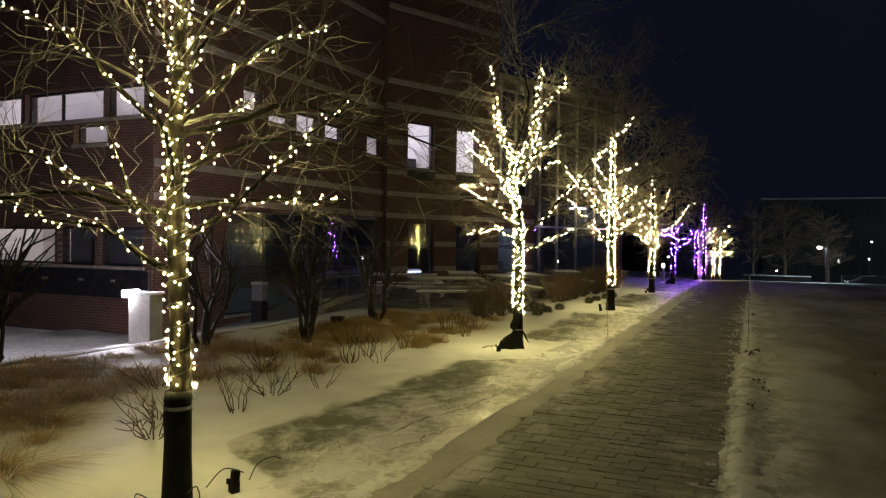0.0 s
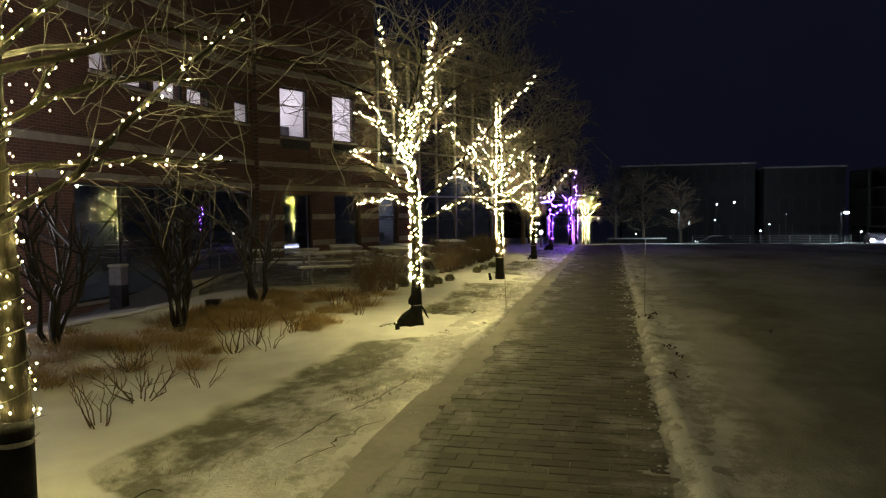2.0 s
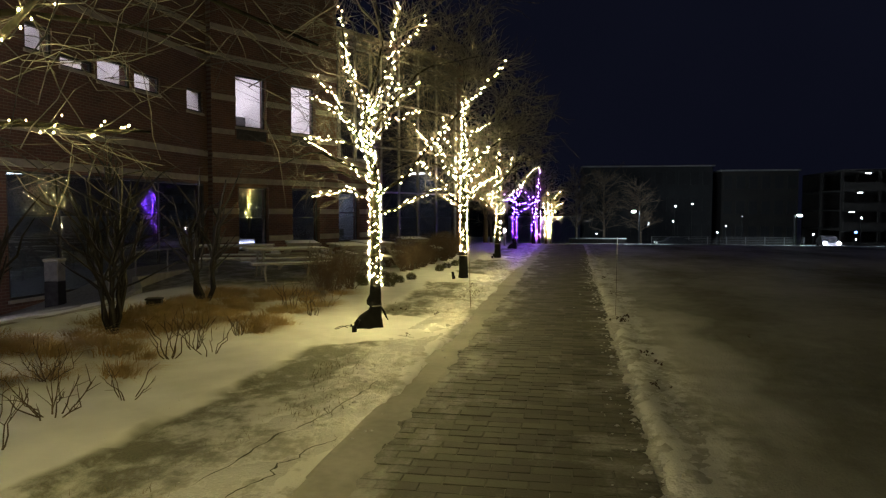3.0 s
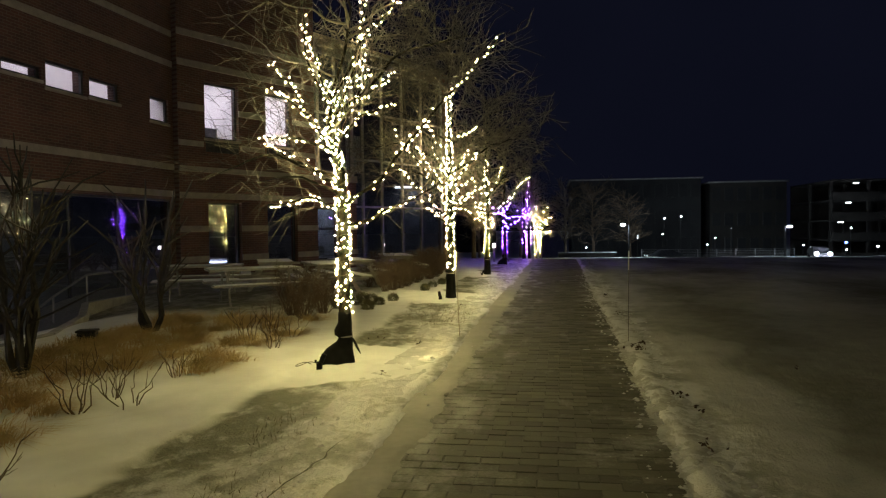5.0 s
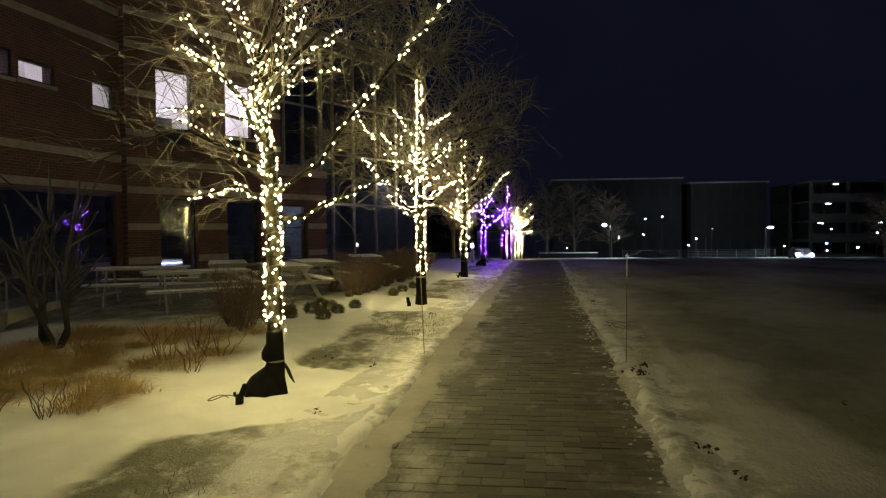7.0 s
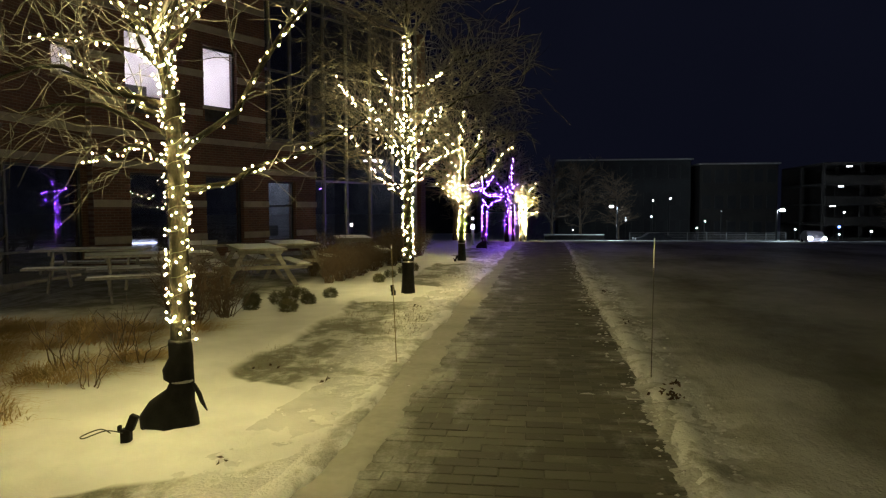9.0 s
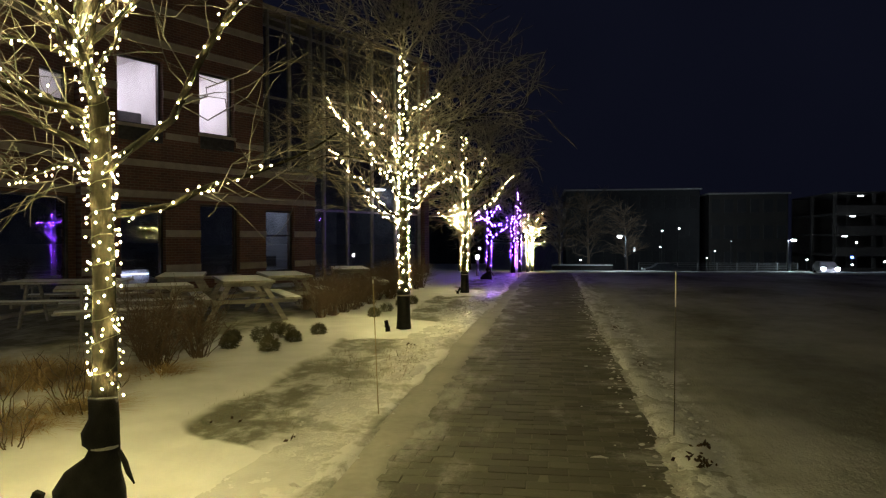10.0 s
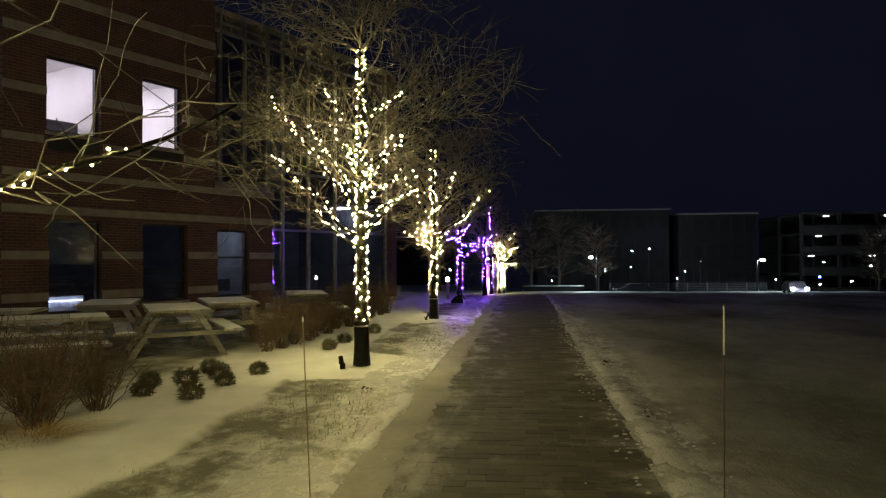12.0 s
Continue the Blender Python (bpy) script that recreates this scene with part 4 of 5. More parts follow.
VLB = "bare tree wound with violet string lights, "
build_tree("violet", -2.4, 32.5, 23, 5.2, 0.1, TREE_V1, 0.45, 2.55, G_VIOLET, 0.007, VLB + "black bagged foot", 9, 20, 0, extra=16, tdens=30, thin=1.6)
build_tree("violet", -1.8, 39.0, 29, 5.2, 0.1, TREE_V2, 0.35, 2.5, G_VIOLET, 0.008, VLB + "foot in snow", 7, 18, 0, extra=12, tdens=26, thin=1.7)
build_tree("violet", -1.7, 46.0, 31, 5.6, 0.1, mixed(6, (2.3, 3.2), 60, 4, 0.5), 0.3, 4.6, G_LILAC, 0.0078, VLB + "foot in snow", 6, 9, 0, extra=10, tdens=18, thin=1.8)
build_tree("warm white", -1.4, 53.0, 37, 4.8, 0.1, mixed(7, (1.7, 3.0), 30, 8, 1.0), 0.3, 3.4, G_WARM, 0.0095, LBL + "foot in snow", 6, 9, 0, extra=8, tdens=16, thin=2.0)
build_tree("warm white", -1.15, 60.0, 41, 4.8, 0.1, mixed(9, (1.7, 3.0), 0, 8, 1.1), 0.3, 3.4, G_WARM, 0.0105, LBL + "foot in snow", 6, 9, 0, extra=8, tdens=16, thin=2.0)


# wraps and bags round the trunks
def trunk_wrap(x, y, h, r, label="black fabric wrap tied round a tree trunk"):
    e = empty("trunk_wrap", pose(x, y, ground_z(x, y)), label, "tree wrap", "wraps round the trunks")
    def crease(z, a):
        return 0.012 * noise.noise(Vector((math.cos(a) * 2, math.sin(a) * 2, z * 9)))
    prof = [(r * 1.3, -0.03), (r * 1.16, 0.06), (r * 1.1, 0.2), (r * 1.04, h * 0.6), (r * 1.08, h * 0.8), (r, h * 0.86), (r * 1.1, h * 0.93), (r * 1.02, h)]
    part("fabric", lathe(bmesh.new(), prof, 24, shift=crease), M_BLACK, e, smooth=True)
    part("strap", lathe(bmesh.new(), [(r * 1.06, h * 0.845), (r * 1.07, h * 0.85), (r * 1.07, h * 0.87), (r * 1.05, h * 0.875)], 24), M_STRAP, e, "thin pale strap")
    return e


def trunk_bag(x, y, h, label="black bag slumped round the foot of a tree"):
    e = empty("trunk_bag", pose(x, y, ground_z(x, y)), label, "tree wrap", "wraps round the trunks")
    bm = bmesh.new()
    rings = []
    prof = [(0.125, 0.0, -0.015), (0.135, 0.02, -0.03), (0.13, 0.10, -0.035), (0.11, 0.2, -0.025), (0.085, 0.29, -0.01), (0.074, 0.335, 0.0), (0.088, 0.36, -0.012), (0.09, 0.42, -0.014), (0.078, 0.5, 0.0), (0.075, h - 0.02, 0), (0.073, h, 0)]
    for r, z, off in prof:
        ring = []
        for k in range(28):
            a = 2 * math.pi * k / 28
            flare = 1 + max(0, -math.cos(a)) ** 3 * (1.05 if z < 0.24 else 0.25 if 0.35 < z < 0.45 else 0.0) * (1 - 1.6 * abs(z - 0.1) if z < 0.24 else 1)
            rr = r * flare + 0.012 * noise.noise(Vector((math.cos(a) * 2.2, math.sin(a) * 2.2, z * 8)))
            ring.append(bm.verts.new((off + rr * math.cos(a), rr * math.sin(a) * (0.95), z - 0.02)))
        rings.append(ring)
    for a, b in zip(rings, rings[1:]):
        for k in range(28):
            bm.faces.new((a[k], a[(k + 1) % 28], b[(k + 1) % 28], b[k]))
    bm.faces.new(rings[-1])
    part("fabric", bm, M_BLACK, e, smooth=True)
    part("strap", lathe(bmesh.new(), [(0.076, 0.318), (0.080, 0.322), (0.080, 0.332), (0.076, 0.336)], 24), M_STRAP, e, "thin pale strap")
    bm = tube(bmesh.new(), [Vector((0.08, 0.01, 0.30)), Vector((0.12, 0.0, 0.24)), Vector((0.145, -0.01, 0.19)), Vector((0.18, -0.01, 0.13))], [0.012, 0.016, 0.014, 0.004], 6)
    part("cord_end", bm, M_BLACK, e, "loose end of the tie")
    return e


trunk_wrap(-3.05, 5.0, 0.72, 0.076)
trunk_bag(-3.0, 12.0, 0.62)
trunk_wrap(-2.8, 19.3, 0.64, 0.098)
trunk_wrap(-2.62, 26.7, 0.58, 0.1)
trunk_bag(-2.4, 32.5, 0.45)


def power_box(x, y, h, turn, tilt):
    e = empty("power_outlet", pose(x, y, ground_z(x, y) + 0.04, 0, 0, turn), "small black outdoor outlet on a ground stake", "outlet", "outlets by the trees")
    part("housing", boxed(-0.026, 0.026, -0.022, 0.022, 0.05, h, 0.006, m=pose(0, 0, 0, 0, tilt, 0)), M_BLACK, e)
    part("foot", boxed(-0.03, 0.03, -0.028, 0.028, -0.06, 0.055, 0.006), M_BLACK, e)
    part("plug", boxed(-0.05, -0.03, -0.015, 0.015, 0.04, 0.075, 0.003), M_BLACK, e)
    return e


power_box(-3.2, 11.68, 0.15, 10, 22)
power_box(-2.98, 18.95, 0.15, 40, -12)
power_box(-2.75, 26.2, 0.16, 0, 25)
power_box(-2.86, 5.3, 0.12, 70, 5)


def ground_cable(pts, label="thin dark cable lying loose on the snow"):
    e = empty("ground_cable", pose(0, 0, 0), label, "cable")
    fine = []
    for a, b, c, d in zip([pts[0]] + pts[:-2], pts[:-1], pts[1:], pts[2:] + [pts[-1]]):
        for i in range(6):
            t = i / 6
            fine.append(0.5 * ((2 * b) + (c - a) * t + (2 * a - 5 * b + 4 * c - d) * t * t + (3 * b - a - 3 * c + d) * t ** 3))
    fine.append(pts[-1])
    part("cord", tube(bmesh.new(), fine, [0.004] * len(fine), 5), M_CABLE, e, smooth=True)
    return e


V3 = lambda *p: Vector(p)
ground_cable([V3(-3.2, 11.64, 0.08), V3(-3.27, 11.58, 0.11), V3(-3.38, 11.53, 0.075), V3(-3.43, 11.58, 0.07), V3(-3.36, 11.66, 0.09), V3(-3.28, 11.64, 0.075)])
ground_cable([V3(-2.95, 4.98, 0.1), V3(-2.85, 4.95, 0.17), V3(-2.8, 4.92, 0.1), V3(-2.86, 4.88, 0.06)])
ground_cable([V3(-3.0, 5.2, 0.06), V3(-2.92, 5.27, 0.17), V3(-2.8, 5.32, 0.15)])
ground_cable([V3(-2.86, 5.45, 0.05), V3(-2.83, 5.5, 0.15), V3(-2.76, 5.56, 0.19), V3(-2.7, 5.58, 0.18)])
ground_cable([V3(-3.15, 4.9, 0.05), V3(-3.22, 4.85, 0.1), V3(-3.3, 4.9, 0.04)])


def marker_rod(x, y, h, lean, tape, label):
    e = empty("snow_marker", pose(x, y, ground_z(x, y), lean[0], lean[1], 0), label, "snow marker", "snow markers by the path")
    part("rod", lathe(bmesh.new(), [(0.004, -0.1), (0.004, h - tape), (0.0038, h - 0.005), (0.002, h)], 8), M_RODDARK if tape > 0.1 else M_STAKE, e)
    part("tape", lathe(bmesh.new(), [(0.0045, h - tape), (0.0055, h - tape + 0.004), (0.0055, h - 0.02), (0.0045, h - 0.012)], 8), M_REFLECT, e, "white reflective sleeve")
    return e


marker_rod(-1.95, 14.0, 1.13, (1.0, -2.0), 0.04, "thin brown snow marker rod stuck in the verge")
marker_rod(0.30, 13.66, 1.22, (0, 0.5), 0.26, "thin snow marker rod with white reflective top")
marker_rod(-1.4, 33.5, 1.1, (0, 1), 0.2, "thin snow marker rod with white reflective top")


# ---------------------------------------------------------------- shrubs, grasses, hedge
def stem_shrub(name, label, seed, stems, h, spread, r, forks=3, mat=None, group="bare shrubs in the bed", category="shrub"):
    rng = random.Random(seed)
    e = empty(name, pose(0, 0, -50), label, category, group)
    for i in range(stems):
        az = 360 * i / stems + rng.uniform(-25, 25)
        p0 = polar(az, rng.uniform(0.01, 0.05)) + Vector((0, 0, -0.03))
        p1 = p0 + polar(az, spread * rng.uniform(0.35, 1.0)) + Vector((0, 0, h * rng.uniform(0.6, 1.0)))
        pts = curve_pts(p0, p1, rng, wob=0.14, k=7, bulge=rng.uniform(-0.08, 0.05))
        bm = tube(bmesh.new(), pts, [r * (1 - 0.7 * j / 6) for j in range(7)], 5)
        for j in range(forks):
            s = rng.uniform(0.35, 0.95)
            q = along(pts, s)
            d = (pts[-1] - pts[0]).normalized() + Vector((rng.gauss(0, 0.6), rng.gauss(0, 0.6), rng.gauss(0.1, 0.4)))
            t2 = curve_pts(q, q + d.normalized() * h * rng.uniform(0.2, 0.45), rng, wob=0.15, k=4)
            tube(bm, t2, [r * 0.5, r * 0.42, r * 0.33, r * 0.2], 4, False)
        part("stem", bm, mat or M_SHRUB, e)
    return e


S1 = stem_shrub("bare_shrub", "small bare shrub with dark upright stems in snow", 5, 7, 0.42, 0.25, 0.0066, 3)
S2 = stem_shrub("bare_shrub", "small bare shrub with dark spreading stems in snow", 6, 10, 0.36, 0.36, 0.0064, 4)
S3 = stem_shrub("bare_shrub", "low sparse bare shrub with curling twigs in snow", 7, 5, 0.3, 0.28, 0.005, 2)
for src, x, y, rz, sc in ((S1, -4.15, 6.85, 0, 1.0), (S2, -4.3, 7.55, 40, 1.15), (S3, -4.05, 8.1, 10, 1.1), (S1, -4.62, 9.68, 80, 1.1), (S1, -4.6, 10.15, 200, 0.9), (S3, -4.25, 9.9, 130, 1.3),
                          (S1, -4.7, 13.15, 20, 1.1), (S1, -4.78, 14.1, 100, 1.1), (S3, -4.25, 13.6, 60, 1.4), (S2, -4.2, 5.9, 120, 1.1), (S2, -4.65, 6.4, 10, 1.0), (S1, -4.5, 11.0, 10, 0.7),
                          (S2, -5.2, 8.6, 70, 1.0), (S1, -4.15, 12.7, 240, 0.8), (S2, -5.6, 7.3, 0, 1.1)):
    c = copy_thing(src, pose(x, y, ground_z(x, y) + 0.05, 0, 0, rz) @ Matrix.Scale(sc, 4))
    c.scale = (sc, sc, sc)
    c.location, c.rotation_euler = (x, y, ground_z(x, y) + 0.05), (0, 0, radians(rz))

K1 = stem_shrub("bush", "leafless multi-stemmed bush, thick trunks coloured dark as if backlit", 15, 9, 2.2, 0.4, 0.03, 9, mat=M_BUSH, group="leafless bushes in the bed", category="bush")
K2 = stem_shrub("bush", "leafless bush leaning in the planting bed, coloured dark as if backlit", 16, 5, 2.0, 0.45, 0.042, 9, mat=M_BUSH, group="leafless bushes in the bed", category="bush")
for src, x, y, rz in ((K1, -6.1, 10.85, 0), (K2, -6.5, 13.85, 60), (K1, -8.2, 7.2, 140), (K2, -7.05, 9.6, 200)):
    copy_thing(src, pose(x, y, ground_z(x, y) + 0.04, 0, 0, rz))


def grass_clump(seed, n, h, lay):
    rng = random.Random(seed)
    e = empty("ornamental_grass", pose(0, 0, -50), "clump of dry tan ornamental grass flattened in snow", "grass", "dry grass clumps in the bed")
    vs, fs = [], []
    for i in range(n):
        a = rng.uniform(0, 2 * math.pi)
        r = abs(rng.gauss(0, 0.12))
        p = Vector((math.cos(a) * r, math.sin(a) * r, -0.02))
        d = Vector((math.cos(a) * 0.55 + lay[0] + rng.gauss(0, 0.25), math.sin(a) * 0.55 + lay[1] + rng.gauss(0, 0.25), rng.uniform(0.5, 1.3)))
        hh = h * rng.uniform(0.5, 1.0)
        w = rng.uniform(0.003, 0.006)
        sd = d.cross(Vector((0, 0, 1))).normalized() * w
        o = len(vs)
        for j in range(4):
            t = j / 3
            q = p + Vector((d.x, d.y, 0)) * hh * t * (0.4 + 0.6 * t) + Vector((0, 0, d.z * hh * (t - 0.55 * t * t)))
            wd = sd * (1 - 0.85 * t)
            vs += [tuple(q - wd), tuple(q + wd)]
        fs += [(o + 2 * j, o + 2 * j + 1, o + 2 * j + 3, o + 2 * j + 2) for j in range(3)]
    me = bpy.data.meshes.new("blades")
    me.from_pydata(vs, [], fs)
    me.materials.append(M_STRAW)
    b = new("blades", me)
    b.parent = e
    return e


GC = [grass_clump(31 + i, 320, 0.42, (0.5, -0.25)) for i in range(4)]
rg = random.Random(77)
spots = []
for i in range(215):
    y = rg.uniform(4.5, 15.5)
    x = rg.uniform(-7.9, -4.6) if y < 11 else rg.uniform(-7.0, -4.3)
    if (x > -5.2 and rg.random() < 0.6) or (y < 7.6 and x > -5.7):
        continue
    spots.append((x, y))
for i in range(60):
    spots.append((rg.uniform(-8.3, -5.5), rg.uniform(3.4, 8.2)))
spots += [(-4.4, 11.3), (-4.3, 11.9), (-5.0, 12.2), (-4.55, 11.6), (-5.3, 11.4), (-4.5, 4.9), (-5.0, 5.5), (-5.3, 5.9), (-4.0, 4.3), (-4.8, 12.9), (-5.4, 12.6)]
for i, (x, y) in enumerate(spots):
    s = rg.uniform(0.7, 1.25)
    c = copy_thing(GC[i % 4], pose(x, y, 0, 0, 0, 0))
    c.location, c.rotation_euler, c.scale = (x, y, ground_z(x, y) + 0.03), (0, 0, rg.uniform(-0.9, 0.9)), (s, s, s * rg.uniform(0.6, 1.0))


def hedge_plant(seed, h, w):
    rng = random.Random(seed)
    e = empty("hedge_plant", pose(0, 0, -50), "dense leafless reddish-brown hedge plant", "hedge", "hedge beside the tables")
    bm = bmesh.new()
    for i in range(46):
        a = rng.uniform(0, 360)
        p0 = polar(a, rng.uniform(0, 0.1))
        p1 = polar(a + rng.uniform(-30, 30), w * rng.uniform(0.2, 1.0)) + Vector((0, 0, h * rng.uniform(0.55, 1.05)))
        pts = curve_pts(p0, p1, rng, wob=0.13, k=6)
        tube(bm, pts, [0.006 * (1 - 0.7 * j / 5) for j in range(6)], 3, False)
        for j in range(7):
            q = along(pts, rng.uniform(0.3, 1))
            d = Vector((rng.gauss(0, 0.7), rng.gauss(0, 0.7), rng.gauss(0.5, 0.5))).normalized()
            tube(bm, [q, q + d * rng.uniform(0.05, 0.12), q + d * rng.uniform(0.14, 0.26)], [0.0032, 0.0028, 0.002], 3, False)
    part("crown", bm, M_SHRUB, e)
    return e


HP = [hedge_plant(51 + i, 0.72, 0.42) for i in range(3)]
hx = random.Random(5)
row = [(-4.75, 15.5), (-4.65, 16.2), (-5.1, 15.9)] + [(-4.55 + 0.035 * i + hx.uniform(-0.18, 0.18), 20.3 + 0.5 * i) for i in range(16)] + [(-5.05 + 0.03 * i + hx.uniform(-0.2, 0.2), 21.6 + 0.7 * i) for i in range(11)]
for i, (x, y) in enumerate(row):
    s = hx.uniform(0.85, 1.15)
    c = copy_thing(HP[i % 3], pose(x, y, 0))
    c.location, c.rotation_euler, c.scale = (x, y, ground_z(x, y) + 0.03), (0, 0, hx.uniform(0, 6)), (s, s, s * hx.uniform(0.85, 1.1))


def tuft(seed, r):
    rng = random.Random(seed)
    e = empty("evergreen_tuft", pose(0, 0, -50), "small rounded dark evergreen tuft in the snow", "shrub", "small tufts along the hedge")
    vs, fs = [], []
    for i in range(1100):
        d = Vector((rng.gauss(0, 1), rng.gauss(0, 1), rng.gauss(0.25, 0.9))).normalized()
        c = Vector((0, 0, r * 0.62))
        p = c + d * r * rng.uniform(0.35, 0.8)
        e2 = (d + Vector((rng.gauss(0, 0.5), rng.gauss(0, 0.5), rng.gauss(0.1, 0.5)))).normalized()
        q = p + e2 * r * rng.uniform(0.2, 0.42)
        sd = e2.orthogonal().normalized() * 0.005
        o = len(vs)
        vs += [tuple(p - sd), tuple(p + sd), tuple(q)]
        fs.append((o, o + 1, o + 2))
    me = bpy.data.meshes.new("needles")
    me.from_pydata(vs, [], fs)
    me.materials.append(M_GREEN)
    b = new("needles", me)
    b.parent = e
    return e


TF = tuft(3, 0.15)
for i, (x, y, s) in enumerate(((-4.58, 16.85, 0.9), (-4.42, 17.5, 1.15), (-3.98, 16.7, 1.0), (-4.22, 17.9, 1.1), (-3.95, 17.45, 0.9), (-3.84, 18.2, 0.9), (-4.5, 18.3, 1.0), (-3.6, 20.6, 0.9), (-3.55, 21.4, 1.0), (-3.45, 22.3, 0.9), (-3.35, 23.0, 1.0), (-4.75, 17.3, 1.0))):
    c = copy_thing(TF, pose(x, y, 0))
    c.location, c.rotation_euler, c.scale = (x, y, ground_z(x, y) + 0.04), (0, 0, i * 1.3), (s, s, s * 0.9)


# ---------------------------------------------------------------- picnic tables
def picnic_table():
    e = empty("picnic_table", pose(0, 0, -50), "grey picnic table with benches, dusted with snow", "picnic table", "picnic tables by the building")
    L = 0.92
    for i in range(5):
        y = -0.34 + i * 0.17
        part("table_board", boxed(-L, L, y - 0.078, y + 0.078, 0.70, 0.738, 0.004), M_WOODT, e)
    for s in (-1, 1):
        for k in range(2):
            y = s * (0.64 + 0.155 * k)
            part("bench_board", boxed(-L, L, y - 0.07, y + 0.07, 0.415, 0.45, 0.004), M_WOODT, e)
    for sx in (-0.62, 0.62):
        part("crossbeam", boxed(sx - 0.02, sx + 0.02, -0.84, 0.84, 0.345, 0.413, 0.004), M_WOODT, e)
        part("crossbeam", boxed(sx - 0.02, sx + 0.02, -0.4, 0.4, 0.63, 0.698, 0.004), M_WOODT, e)
        for s in (-1, 1):
            bm = boxed(-0.018, 0.018, -0.042, 0.042, 0, 0.78, 0.004)
            bmesh.ops.transform(bm, matrix=pose(sx + 0.042, s * 0.66, 0.0, s * 30, 0, 0), verts=bm.verts)
            part("leg", bm, M_WOODT, e, "splayed leg")
    bm = bmesh.new()
    for i in range(14):
        for j in range(6):
            bm.verts.new((-L + 0.01 + (2 * L - 0.02) * i / 13, -0.41 + 0.82 * j / 5, 0.742 + max(0, 0.008 + 0.008 * noise.noise(Vector((i * 0.5, j * 0.6, 3)))) * (0 if i in (0, 13) or j in (0, 5) else 1)))
    bm.verts.ensure_lookup_table()
    for i in range(13):
        for j in range(5):
            bm.faces.new([bm.verts[q] for q in (i * 6 + j, i * 6 + j + 1, (i + 1) * 6 + j + 1, (i + 1) * 6 + j)][::-1])
    part("snow_cover", bm, M_SNOW, e, "thin snow on the table top", True)
    for s in (-1, 1):
        part("snow_cover", boxed(-L + 0.02, L - 0.02, s * 0.717 - 0.12, s * 0.717 + 0.12, 0.451, 0.466, 0.006), M_SNOW, e, "thin snow on the bench")
    return e


PT = picnic_table()
for x, y, rz in ((-5.85, 20.05, 122), (-5.75, 21.75, 120), (-8.6, 19.3, 20), (-6.75, 18.0, 35), (-7.6, 21.2, 115), (-5.2, 24.6, 110)):
    copy_thing(PT, pose(x, y, ground_z(x, y) + 0.02, 0, 0, rz))
for proto in (PT, S1, S2, S3, K1, K2, *GC, *HP, TF):
    for o in (*proto.children_recursive, proto):
        bpy.data.objects.remove(o)


# railing by the forecourt steps
def railing(x, y, rz):
    e = empty("handrail", pose(x, y, ground_z(x, y), 0, 0, rz), "grey metal handrail beside the forecourt steps", "handrail")
    for s, h in ((-1.1, 0.44), (0.0, 0.8), (1.5, 0.8), (3.0, 0.8)):
        part("post", tube(bmesh.new(), [V3(s, 0, -0.6), V3(s, 0, h)], [0.02, 0.02], 8), M_ALU, e)
    part("rail", tube(bmesh.new(), [V3(-1.5, 0, 0.3), V3(-1.1, 0, 0.46), V3(0, 0, 0.82), V3(3.0, 0, 0.82)], [0.022] * 4, 8), M_ALU, e)
    return e


railing(-10.55, 18.0, 93)


def litter_bin(x, y):
    e = empty("litter_bin", pose(x, y, ground_z(x, y), 0, 0, 8), "pale square litter bin beside the glazed wall", "litter bin")
    z0 = 0.08 - ground_z(x, y)
    part("plinth", boxed(-0.15, 0.15, -0.15, 0.15, -0.1, z0), M_METAL, e)
    part("body", boxed(-0.15, 0.15, -0.15, 0.15, z0 + 0.004, z0 + 0.42, 0.015), M_ALU, e)
    part("lid", boxed(-0.17, 0.17, -0.17, 0.17, z0 + 0.424, z0 + 0.49, 0.015), M_KERB, e, "pale snow-dusted lid")


litter_bin(-11.3, 16.25)


# lantern pillar that lights the forecourt
def lantern(x, y):
    z = ground_z(x, y)
    e = empty("lantern_pillar", pose(x, y, z, 0, 0, 12), "square pale pillar with a bright lamp on top", "lamp")
    part("pillar", boxed(-0.2, 0.2, -0.18, 0.18, -0.2, 0.86, 0.012), M_KERB, e)
    part("lamp_head", boxed(-0.3, -0.204, -0.22, 0.12, 0.82, 0.93, 0.01), G_BOX, e, "glowing white lamp")
    part("cap", boxed(-0.22, 0.22, -0.2, 0.2, 0.862, 0.9, 0.008), M_SNOW, e, "snow-covered cap")
    return e


lantern(-9.0, 10.35)


# small dark cabinet standing in the bed
def utility_box(x, y):
    e = empty("utility_box", pose(x, y, ground_z(x, y) + 0.02, 0, 0, 20), "small dark utility box standing among dry grass", "utility box")
    part("body", boxed(-0.11, 0.11, -0.09, 0.09, 0.0, 0.2, 0.012), M_METAL, e)
    part("lid", boxed(-0.125, 0.125, -0.105, 0.105, 0.202, 0.232, 0.01), M_METAL, e)
    return e


utility_box(-6.73, 12.74)


# round path light by the row
def path_light(x, y):
    e = empty("path_light", pose(x, y, ground_z(x, y)), "low post light with a glowing white head", "lamp")
    part("post", lathe(bmesh.new(), [(0.05, -0.1), (0.05, 0.66), (0.06, 0.68)], 12), M_ALU, e)
    part("head", lathe(bmesh.new(), [(0.05, 0.68), (0.06, 0.72), (0.06, 0.8), (0.03, 0.83)], 12), G_PATH, e, "glowing head")
    return e


path_light(-2.95, 34.2)


